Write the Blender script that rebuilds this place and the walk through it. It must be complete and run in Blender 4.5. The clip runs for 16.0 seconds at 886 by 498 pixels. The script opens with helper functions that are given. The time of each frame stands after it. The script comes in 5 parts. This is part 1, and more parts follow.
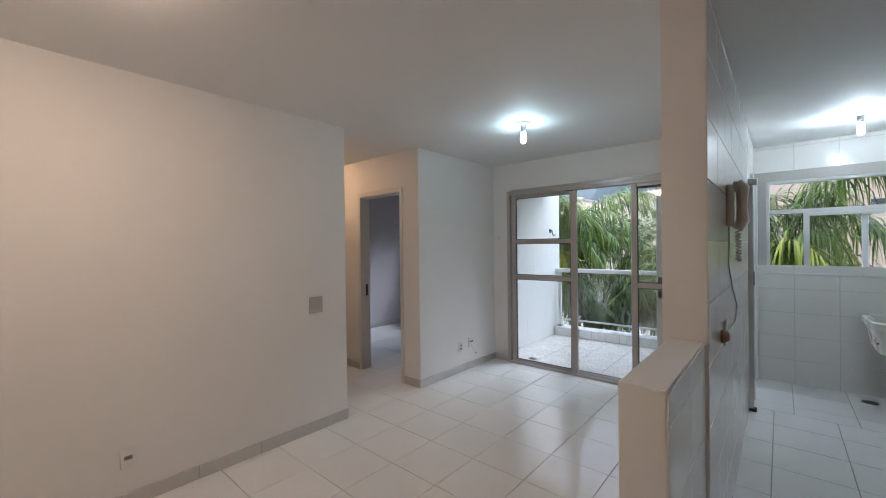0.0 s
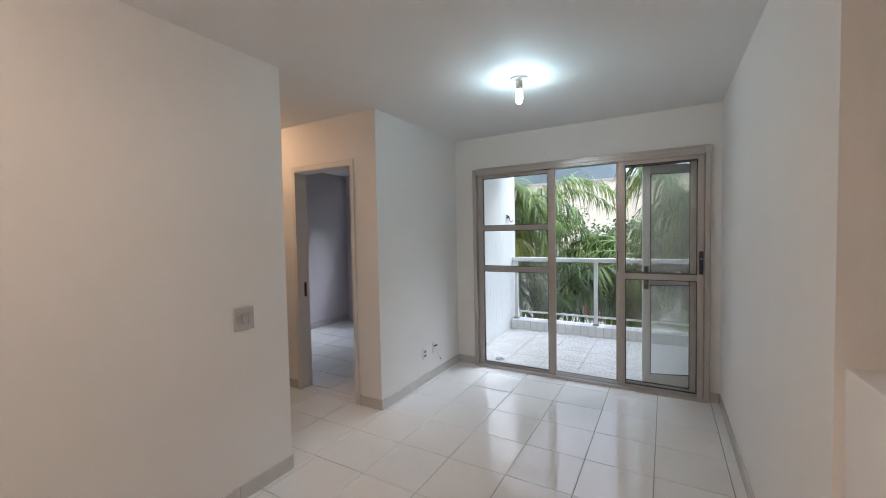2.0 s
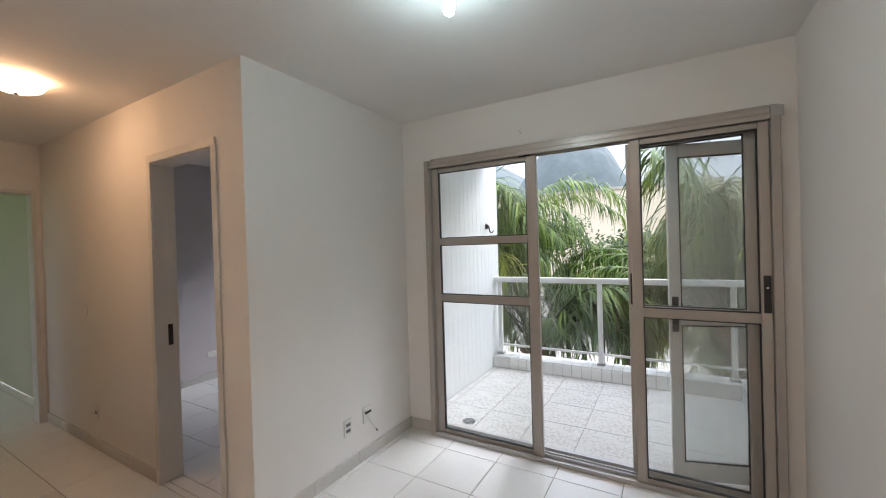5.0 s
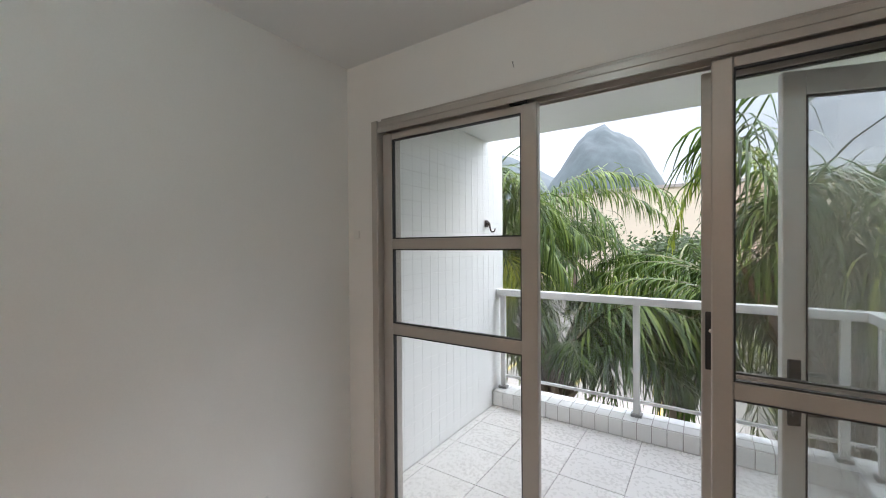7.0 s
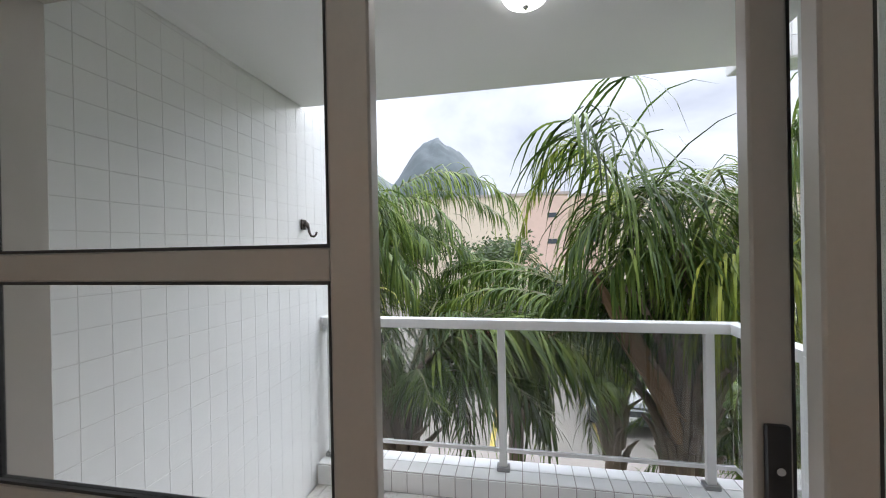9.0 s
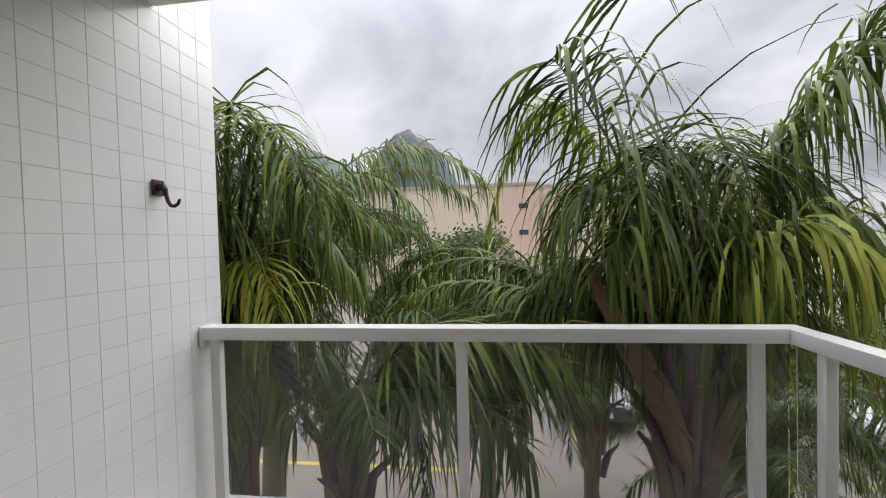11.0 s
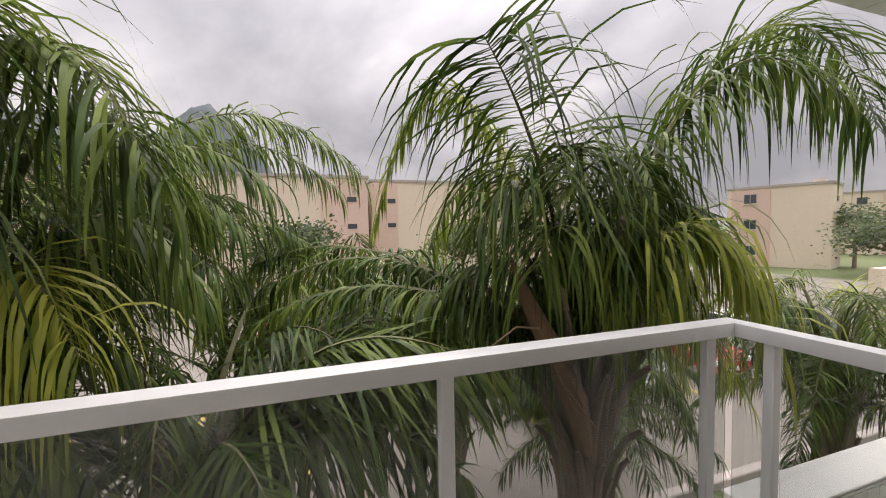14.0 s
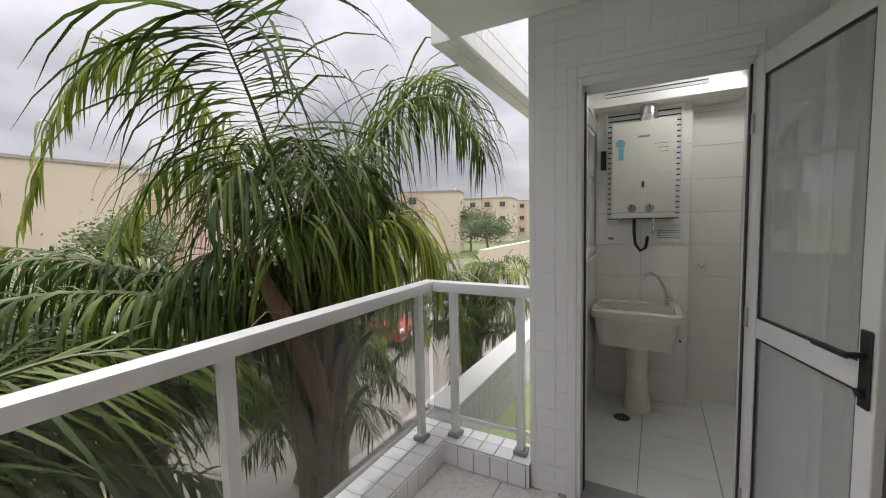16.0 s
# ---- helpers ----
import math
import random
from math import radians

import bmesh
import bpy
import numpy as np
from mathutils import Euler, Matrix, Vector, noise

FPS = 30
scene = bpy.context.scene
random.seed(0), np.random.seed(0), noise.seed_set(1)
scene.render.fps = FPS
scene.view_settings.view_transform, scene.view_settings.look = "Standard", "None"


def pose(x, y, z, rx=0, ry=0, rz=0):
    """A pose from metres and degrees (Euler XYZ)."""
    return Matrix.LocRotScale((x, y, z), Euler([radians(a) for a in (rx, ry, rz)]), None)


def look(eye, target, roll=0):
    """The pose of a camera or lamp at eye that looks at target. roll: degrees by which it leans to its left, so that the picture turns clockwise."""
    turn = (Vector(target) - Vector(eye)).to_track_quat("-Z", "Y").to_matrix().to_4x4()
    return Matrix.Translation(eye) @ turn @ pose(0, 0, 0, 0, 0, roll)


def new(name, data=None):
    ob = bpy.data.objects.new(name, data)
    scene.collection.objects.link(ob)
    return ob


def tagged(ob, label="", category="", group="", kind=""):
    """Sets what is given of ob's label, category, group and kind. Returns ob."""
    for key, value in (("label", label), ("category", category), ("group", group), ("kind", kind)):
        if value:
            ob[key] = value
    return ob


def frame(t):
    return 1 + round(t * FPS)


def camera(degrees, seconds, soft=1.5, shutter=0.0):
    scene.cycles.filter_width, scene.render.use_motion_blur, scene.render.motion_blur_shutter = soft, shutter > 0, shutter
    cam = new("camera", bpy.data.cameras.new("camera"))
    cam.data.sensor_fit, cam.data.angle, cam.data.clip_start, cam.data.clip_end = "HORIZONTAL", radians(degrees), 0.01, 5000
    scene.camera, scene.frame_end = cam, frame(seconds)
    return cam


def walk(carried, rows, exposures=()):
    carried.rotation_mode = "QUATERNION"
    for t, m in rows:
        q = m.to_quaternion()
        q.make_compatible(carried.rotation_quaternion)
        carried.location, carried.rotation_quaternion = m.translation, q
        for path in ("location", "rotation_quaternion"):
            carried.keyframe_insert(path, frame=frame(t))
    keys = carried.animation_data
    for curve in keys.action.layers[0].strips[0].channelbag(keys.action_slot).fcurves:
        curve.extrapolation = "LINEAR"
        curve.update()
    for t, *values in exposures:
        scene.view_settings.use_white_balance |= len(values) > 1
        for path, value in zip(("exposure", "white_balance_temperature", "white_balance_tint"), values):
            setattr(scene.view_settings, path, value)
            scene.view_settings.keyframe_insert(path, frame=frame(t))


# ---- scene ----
cam = camera(97.3, 16.0, soft=1.1)
PATH = [
    (0, (0.113, 0.028, 1.494), (-1.195, 1.541, 1.481), -0.7),
    (0.5, (-0.164, 0.067, 1.508), (-1.491, 1.563, 1.469), -0.7),
    (1, (-0.325, 0.118, 1.505), (-1.63, 1.63, 1.442), -0.8),
    (1.5, (-0.51, 0.211, 1.499), (-1.683, 1.829, 1.421), -0.9),
    (2, (-0.678, 0.404, 1.491), (-1.667, 2.14, 1.413), -1.1),
    (2.5, (-0.861, 0.588, 1.49), (-1.661, 2.42, 1.422), -1.4),
    (3, (-1.02, 0.767, 1.52), (-1.69, 2.651, 1.477), -1.6),
    (3.5, (-1.02, 0.974, 1.526), (-1.648, 2.869, 1.508), -1.7),
    (4, (-0.967, 1.216, 1.516), (-1.632, 3.102, 1.539), -1.9),
    (4.5, (-0.906, 1.47, 1.494), (-1.722, 3.296, 1.514), -1.9),
    (5, (-0.85, 1.726, 1.506), (-1.857, 3.454, 1.492), -1.7),
    (5.2, (-0.839, 1.825, 1.501), (-1.927, 3.503, 1.476), -1.6),
    (7.3, (-1.145, 3.02, 1.552), (-2.267, 4.679, 1.533), -0.4),
    (7.5, (-1.199, 3.129, 1.562), (-2.231, 4.841, 1.545), -0.4),
    (8, (-1.322, 3.372, 1.563), (-2.12, 5.206, 1.549), -0.6),
    (8.5, (-1.418, 3.595, 1.568), (-1.979, 5.515, 1.554), -0.9),
    (9, (-1.419, 3.818, 1.564), (-1.803, 5.781, 1.559), -1.1),
    (11.5, (-1.4, 4.825, 1.475), (-1.645, 6.809, 1.424), -1.5),
    (12, (-1.41, 5.005, 1.52), (-1.757, 6.971, 1.5), -1.5),
    (12.5, (-1.481, 5.158, 1.547), (-1.866, 7.12, 1.555), -1.2),
    (13, (-1.65, 5.205, 1.53), (-1.812, 7.2, 1.545), -1.1),
    (13.5, (-1.81, 5.175, 1.54), (-1.578, 7.16, 1.478), -1.1),
    (14, (-1.957, 5.15, 1.516), (-1.322, 7.03, 1.42), -1.0),
    (14.5, (-2.097, 5.125, 1.489), (-1.06, 6.83, 1.349), -0.9),
    (15, (-2.194, 5.09, 1.462), (-0.842, 6.556, 1.315), -1.0),
    (15.5, (-2.266, 5.077, 1.453), (-0.665, 6.267, 1.301), -1.0),
    (16, (-2.31, 5.109, 1.471), (-0.561, 6.067, 1.327), -1.2),
]
walk(cam, [(t, look(eye, target, roll)) for t, eye, target, roll in PATH], [(0, 1.44, 5350, 10), (2.5, 1.7, 5480, 11), (5.2, 1.64, 5850, 12), (7.5, 1.4, 5900, 12), (9.2, 1.08, 5950, 13), (11.5, 0.47, 6500, 14), (14, 0.5, 6800, 18), (16, 0.64, 6500, 16)])

# ---- world, sun and exposure ----
world = bpy.data.worlds.new("overcast_sky")
scene.world = world
world.use_nodes = True
wn, wl = world.node_tree.nodes, world.node_tree.links
wn.clear()
w_out = wn.new("ShaderNodeOutputWorld")
w_bg = wn.new("ShaderNodeBackground")
w_sky = wn.new("ShaderNodeTexSky")
w_sky.sky_type = "NISHITA"
w_sky.sun_disc = False
w_sky.sun_elevation, w_sky.sun_rotation = radians(52), radians(20)
w_co = wn.new("ShaderNodeTexCoord")
w_sep = wn.new("ShaderNodeSeparateXYZ")
wl.new(w_co.outputs["Generated"], w_sep.inputs[0])
w_max = wn.new("ShaderNodeMath"); w_max.operation = "MAXIMUM"; w_max.inputs[1].default_value = 0.0
wl.new(w_sep.outputs["Z"], w_max.inputs[0])
w_add = wn.new("ShaderNodeMath"); w_add.operation = "ADD"; w_add.inputs[1].default_value = 0.42
wl.new(w_max.outputs[0], w_add.inputs[0])
w_div = wn.new("ShaderNodeVectorMath"); w_div.operation = "DIVIDE"
w_comb = wn.new("ShaderNodeCombineXYZ")
for i in range(3):
    wl.new(w_add.outputs[0], w_comb.inputs[i])
wl.new(w_co.outputs["Generated"], w_div.inputs[0])
wl.new(w_comb.outputs[0], w_div.inputs[1])
w_map = wn.new("ShaderNodeMapping")
w_map.inputs["Location"].default_value = (5.5, 0.3, 2.2)
wl.new(w_div.outputs[0], w_map.inputs[0])
w_noise = wn.new("ShaderNodeTexNoise")
w_noise.inputs["Scale"].default_value = 1.15
w_noise.inputs["Detail"].default_value = 7
w_noise.inputs["Roughness"].default_value = 0.5
w_noise.inputs["Distortion"].default_value = 0.35
wl.new(w_map.outputs[0], w_noise.inputs["Vector"])
w_ramp = wn.new("ShaderNodeValToRGB")
w_ramp.color_ramp.elements[0].position, w_ramp.color_ramp.elements[0].color = 0.36, (0.5, 0.51, 0.54, 1)
w_ramp.color_ramp.elements[1].position, w_ramp.color_ramp.elements[1].color = 0.58, (1.1, 1.1, 1.11, 1)
e = w_ramp.color_ramp.elements.new(0.5)
e.color = (0.84, 0.85, 0.88, 1)
wl.new(w_noise.outputs["Fac"], w_ramp.inputs[0])
w_dim = wn.new("ShaderNodeVectorMath"); w_dim.operation = "SCALE"; w_dim.inputs["Scale"].default_value = 0.1
wl.new(w_sky.outputs[0], w_dim.inputs[0])
w_mix = wn.new("ShaderNodeMix"); w_mix.data_type = "RGBA"; w_mix.inputs[0].default_value = 0.9
wl.new(w_dim.outputs[0], w_mix.inputs[6])
wl.new(w_ramp.outputs[0], w_mix.inputs[7])
w_sq = wn.new("ShaderNodeMath"); w_sq.operation = "POWER"; w_sq.inputs[1].default_value = 3.0
wl.new(w_max.outputs[0], w_sq.inputs[0])
w_grad = wn.new("ShaderNodeMath"); w_grad.operation = "MULTIPLY_ADD"; w_grad.inputs[1].default_value, w_grad.inputs[2].default_value = 3.8, 0.58
wl.new(w_sq.outputs[0], w_grad.inputs[0])
w_zen = wn.new("ShaderNodeVectorMath"); w_zen.operation = "SCALE"
wl.new(w_mix.outputs[2], w_zen.inputs[0])
wl.new(w_grad.outputs[0], w_zen.inputs["Scale"])
wl.new(w_zen.outputs[0], w_bg.inputs[0])
w_bg.inputs[1].default_value = 0.9
wl.new(w_bg.outputs[0], w_out.inputs[0])

sun = new("sun", bpy.data.lights.new("sun", "SUN"))
sun.data.energy, sun.data.angle, sun.data.color = 1.3, radians(40), (1, 0.97, 0.92)
sun.matrix_world = look((0, 0, 30), (-10, -16, 15))

COOL, WARM, PALE = (0.82, 1.0, 0.94), (1.0, 0.56, 0.27), (0.95, 1.0, 0.95)
BULB_W, HALL_W, LIVING_W, LAUNDRY_W, BALCONY_W = 48, 8.5, 28, 122, 2.2


# ---- materials ----
def mat(name, col, rough=0.5, metal=0.0, var=0.06, big=1.5, fine=60.0, bump=0.0, rand=0.0, island=0.0, stain=0.0, stain_col=(0.25, 0.22, 0.18), coat=0.0, coords="Object"):
    m = bpy.data.materials.new(name)
    m.use_nodes = True
    n, l = m.node_tree.nodes, m.node_tree.links
    b = n["Principled BSDF"]
    b.inputs["Metallic"].default_value = metal
    b.inputs["Coat Weight"].default_value = coat
    co = n.new("ShaderNodeTexCoord")
    vec = co.outputs[coords]
    if coords == "World":
        vec = None
    n1, n2 = n.new("ShaderNodeTexNoise"), n.new("ShaderNodeTexNoise")
    n1.inputs["Scale"].default_value, n1.inputs["Detail"].default_value = big, 5
    n2.inputs["Scale"].default_value, n2.inputs["Detail"].default_value = fine, 3
    for t in (n1, n2):
        l.new(vec, t.inputs["Vector"])
    mx = n.new("ShaderNodeMath"); mx.operation = "MULTIPLY_ADD"
    mx.inputs[1].default_value = 0.5
    l.new(n2.outputs["Fac"], mx.inputs[0]); l.new(n1.outputs["Fac"], mx.inputs[2])
    last = mx.outputs[0]
    if rand or island:
        src = n.new("ShaderNodeObjectInfo").outputs["Random"] if rand else n.new("ShaderNodeNewGeometry").outputs["Random Per Island"]
        ra = n.new("ShaderNodeMath"); ra.operation = "MULTIPLY_ADD"
        ra.inputs[1].default_value = rand or island
        l.new(src, ra.inputs[0]); l.new(last, ra.inputs[2])
        last = ra.outputs[0]
    mr = n.new("ShaderNodeMapRange")
    top = 1.1 + (rand or island)
    mr.inputs[1].default_value, mr.inputs[2].default_value = 0.45, top
    mr.inputs[3].default_value, mr.inputs[4].default_value = 1 - var, 1 + var
    l.new(last, mr.inputs[0])
    sc = n.new("ShaderNodeVectorMath"); sc.operation = "SCALE"
    sc.inputs[0].default_value = col[:3]
    l.new(mr.outputs[0], sc.inputs["Scale"])
    colour = sc.outputs[0]
    if stain:
        n3 = n.new("ShaderNodeTexNoise")
        n3.inputs["Scale"].default_value, n3.inputs["Detail"].default_value = 3.3, 8
        n3.inputs["Roughness"].default_value = 0.62
        l.new(vec, n3.inputs["Vector"])
        r3 = n.new("ShaderNodeMapRange")
        r3.inputs[1].default_value, r3.inputs[2].default_value = 0.52, 0.78
        r3.inputs[3].default_value, r3.inputs[4].default_value = 0, stain
        l.new(n3.outputs["Fac"], r3.inputs[0])
        mm = n.new("ShaderNodeMix"); mm.data_type = "RGBA"
        l.new(r3.outputs[0], mm.inputs[0]); l.new(colour, mm.inputs[6])
        mm.inputs[7].default_value = (*stain_col, 1)
        colour = mm.outputs[2]
    l.new(colour, b.inputs["Base Color"])
    rr = n.new("ShaderNodeMapRange")
    rr.inputs[1].default_value, rr.inputs[2].default_value = 0.5, 1.1
    rr.inputs[3].default_value, rr.inputs[4].default_value = max(0.02, rough * 0.82), min(1, rough * 1.2)
    l.new(mx.outputs[0], rr.inputs[0]); l.new(rr.outputs[0], b.inputs["Roughness"])
    if bump:
        bp = n.new("ShaderNodeBump")
        bp.inputs["Strength"].default_value, bp.inputs["Distance"].default_value = min(1, bump), 0.004
        l.new(mx.outputs[0], bp.inputs["Height"]); l.new(bp.outputs[0], b.inputs["Normal"])
    return m


def glass(name, tint, rough=0.0):
    m = bpy.data.materials.new(name)
    m.use_nodes = True
    b = m.node_tree.nodes["Principled BSDF"]
    b.inputs["Base Color"].default_value = (*tint, 1)
    b.inputs["Transmission Weight"].default_value = 1.0
    b.inputs["Roughness"].default_value = rough
    b.inputs["IOR"].default_value = 1.45
    return m


def glow(name, col, strength):
    m = bpy.data.materials.new(name)
    m.use_nodes = True
    b = m.node_tree.nodes["Principled BSDF"]
    b.inputs["Base Color"].default_value = (0.9, 0.9, 0.88, 1)
    b.inputs["Emission Color"].default_value = (*col, 1)
    b.inputs["Emission Strength"].default_value = strength
    return m


def leaf(name, col, tip, var=0.5):
    m = bpy.data.materials.new(name)
    m.use_nodes = True
    n, l = m.node_tree.nodes, m.node_tree.links
    b, out = n["Principled BSDF"], n["Material Output"]
    geo, inf, co = n.new("ShaderNodeNewGeometry"), n.new("ShaderNodeObjectInfo"), n.new("ShaderNodeTexCoord")
    no = n.new("ShaderNodeTexNoise"); no.inputs["Scale"].default_value = 2.2; no.inputs["Detail"].default_value = 4
    l.new(co.outputs["Object"], no.inputs["Vector"])
    a = n.new("ShaderNodeMath"); a.operation = "MULTIPLY_ADD"; a.inputs[1].default_value = 0.45
    l.new(geo.outputs["Random Per Island"], a.inputs[0]); l.new(no.outputs["Fac"], a.inputs[2])
    a2 = n.new("ShaderNodeMath"); a2.operation = "MULTIPLY_ADD"; a2.inputs[1].default_value = 0.3
    l.new(inf.outputs["Random"], a2.inputs[0]); l.new(a.outputs[0], a2.inputs[2])
    r = n.new("ShaderNodeValToRGB")
    r.color_ramp.elements[0].position, r.color_ramp.elements[0].color = 0.45, (*[c * (1 - var) for c in col], 1)
    r.color_ramp.elements[1].position, r.color_ramp.elements[1].color = 1.2, (*tip, 1)
    e2 = r.color_ramp.elements.new(0.85); e2.color = (*col, 1)
    mr = n.new("ShaderNodeMath"); mr.operation = "MULTIPLY"; mr.inputs[1].default_value = 0.8
    l.new(a2.outputs[0], mr.inputs[0])
    r.color_ramp.elements[0].position = 0.36
    r.color_ramp.elements[1].position = 0.68
    r.color_ramp.elements[2].position = 1.0
    r.color_ramp.elements[1].color, r.color_ramp.elements[2].color = (*col, 1), (*tip, 1)
    l.new(mr.outputs[0], r.inputs[0])
    l.new(r.outputs[0], b.inputs["Base Color"])
    b.inputs["Roughness"].default_value = 0.45
    b.inputs["Specular IOR Level"].default_value = 0.28
    t = n.new("ShaderNodeBsdfTranslucent")
    l.new(r.outputs[0], t.inputs[0])
    mx = n.new("ShaderNodeMixShader"); mx.inputs[0].default_value = 0.32
    l.new(b.outputs[0], mx.inputs[1]); l.new(t.outputs[0], mx.inputs[2]); l.new(mx.outputs[0], out.inputs[0])
    return m


PAINT = mat("white_wall_paint", (0.82, 0.80, 0.77), 0.62, var=0.035, big=0.9, fine=140, bump=0.06, stain=0.03, stain_col=(0.55, 0.5, 0.45))
CEIL = mat("white_ceiling_paint", (0.82, 0.815, 0.80), 0.75, var=0.03, big=0.7, fine=120, bump=0.05)
BED_PAINT = mat("lilac_grey_wall_paint", (0.6, 0.555, 0.575), 0.62, var=0.04, fine=140, bump=0.05)
# Dim daylight tinted by greenery is put into this far room wall colour.
GREENLIT_PAINT = mat("wall_paint_with_green_daylight", (0.58, 0.57, 0.43), 0.62, var=0.04, fine=140, bump=0.05)
TILE = mat("glazed_white_floor_tile", (0.85, 0.845, 0.83), 0.12, var=0.05, big=1.2, fine=25, rand=0.25, bump=0.015, stain=0.06, stain_col=(0.5, 0.46, 0.42))
GROUT = mat("grey_grout", (0.33, 0.31, 0.29), 0.9, var=0.2, fine=60, bump=0.2, stain=0.35, stain_col=(0.16, 0.14, 0.12))
BASE = mat("beige_ceramic_baseboard", (0.60, 0.58, 0.55), 0.25, var=0.06, rand=0.2)
BTILE = mat("balcony_floor_tile", (0.56, 0.54, 0.515), 0.3, var=0.04, big=0.8, fine=40, rand=0.3, stain=0.025, stain_col=(0.46, 0.4, 0.33))
WTILE = mat("glazed_white_facade_tile", (0.78, 0.78, 0.77), 0.22, var=0.028, fine=12, rand=0.4, bump=0.015, stain=0.02, stain_col=(0.55, 0.53, 0.5))
WGROUT = mat("facade_grout", (0.6, 0.59, 0.575), 0.9, var=0.2, bump=0.2)
KTILE = mat("kitchen_wall_tile", (0.79, 0.77, 0.73), 0.16, var=0.04, rand=0.2, bump=0.02)
KGROUT = mat("kitchen_grout", (0.5, 0.48, 0.45), 0.9, var=0.15)
ALU = mat("champagne_aluminium", (0.47, 0.43, 0.39), 0.38, metal=0.35, var=0.05, big=3, fine=90)
ALU_D = mat("shadow_gasket_rubber", (0.03, 0.03, 0.03), 0.6, var=0.1)
WGROUT2 = mat("pale_facade_grout", (0.8, 0.795, 0.78), 0.9, var=0.12, bump=0.2)
WALU = mat("white_painted_aluminium", (0.72, 0.72, 0.71), 0.35, var=0.04, fine=90, stain=0.06)
SILVER = mat("silver_aluminium_trim", (0.5, 0.49, 0.48), 0.35, metal=0.6, var=0.05)
GREYSW = mat("grey_switch_plastic", (0.46, 0.44, 0.42), 0.4, var=0.03)
BLACK = mat("black_plastic", (0.02, 0.02, 0.022), 0.4, var=0.1)
IRON = mat("rusty_dark_iron", (0.05, 0.035, 0.03), 0.6, metal=0.4, var=0.3, bump=0.3)
PLASTIC = mat("white_plastic", (0.78, 0.77, 0.74), 0.35, var=0.03)
CREAM = mat("cream_enamel", (0.76, 0.74, 0.67), 0.3, var=0.012, fine=8)
PORCELAIN = mat("off_white_sink_plastic", (0.76, 0.73, 0.67), 0.28, var=0.02, fine=8)
CHROME = mat("chrome", (0.7, 0.7, 0.7), 0.15, metal=1, var=0.03)
GREYP = mat("grey_plastic", (0.28, 0.28, 0.28), 0.5)
PHONE = mat("beige_phone_plastic", (0.6, 0.54, 0.45), 0.45, var=0.04)
BLUE = mat("blue_sticker", (0.22, 0.52, 0.68), 0.4, var=0.1)
DOORW = mat("white_door_paint", (0.72, 0.70, 0.66), 0.4, var=0.03)
GLASS = glass("clear_glass", (0.96, 0.975, 0.97))
RAILGLASS = glass("smoked_rail_glass", (0.64, 0.66, 0.65))
# Partly diffuse white glass; stands in for pale reflections on the laundry door.
MILKY = glass("glass_with_milky_reflection", (0.9, 0.93, 0.92))
MILKY.node_tree.nodes["Principled BSDF"].inputs["Transmission Weight"].default_value = 0.76
BULB = glow("cool_bulb_light", COOL, BULB_W)
KBULB = glow("pale_bulb_light", PALE, LAUNDRY_W)
DOME = glow("warm_dome_light", WARM, HALL_W)
DOME2 = glow("warm_dome_light_living", (1.0, 0.66, 0.42), LIVING_W)
BDOME = glow("balcony_dome_light", (1.0, 0.97, 0.9), BALCONY_W)
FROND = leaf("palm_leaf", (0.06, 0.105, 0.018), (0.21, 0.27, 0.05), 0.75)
# Paler copy of the palm leaf, with sunlight on the leaflets put into its colour.
FROND_Y = leaf("palm_leaf_light_in_colour", (0.17, 0.22, 0.03), (0.42, 0.44, 0.07))
LEAF = leaf("tree_leaf", (0.06, 0.09, 0.03), (0.12, 0.16, 0.04))
GRASS = leaf("lawn_grass", (0.1, 0.17, 0.03), (0.17, 0.24, 0.05), 0.3)
BARK = mat("palm_bark", (0.2, 0.15, 0.115), 0.9, var=0.35, big=4, fine=30, bump=0.8)
STALK = mat("palm_petiole", (0.12, 0.12, 0.045), 0.6, var=0.3, big=3, fine=40, bump=0.2)
BOOT = mat("green_grey_leaf_base", (0.17, 0.155, 0.10), 0.85, var=0.35, big=4, fine=30, bump=0.6)
DEAD = mat("dry_palm_sheath", (0.2, 0.12, 0.07), 0.8, var=0.3, bump=0.4)
SOIL = mat("lawn_ground", (0.1, 0.13, 0.045), 0.95, var=0.35, big=0.4, fine=14, bump=0.4, stain=0.5, stain_col=(0.16, 0.13, 0.09))
PAVE = mat("parking_paver", (0.19, 0.17, 0.145), 0.85, var=0.15, big=0.7, fine=16, bump=0.2, stain=0.3)
TAN = mat("tan_facade", (0.63, 0.54, 0.42), 0.85, var=0.07, big=0.15, fine=3, stain=0.12, stain_col=(0.4, 0.33, 0.27))
PINK = mat("salmon_facade", (0.58, 0.43, 0.35), 0.85, var=0.08, big=0.15, fine=3, stain=0.15, stain_col=(0.4, 0.3, 0.24))
ROOF = mat("grey_roof", (0.36, 0.32, 0.29), 0.8, var=0.15, big=0.3, fine=4)
DARKG = mat("dark_window_glass", (0.05, 0.06, 0.07), 0.12)
# Forest and rock greyed towards blue: distance haze is mixed into the colour.
HILL = mat("mountain_forest_haze_in_colour", (0.075, 0.092, 0.098), 0.95, var=0.35, big=0.012, fine=0.09, stain=0.25, stain_col=(0.19, 0.2, 0.21))
TYRE = mat("tyre_rubber", (0.02, 0.02, 0.02), 0.8)
CARW = mat("white_car_paint", (0.75, 0.75, 0.76), 0.2, coat=0.6, var=0.02)
CARG = mat("dark_car_paint", (0.06, 0.065, 0.07), 0.2, coat=0.6, var=0.05)
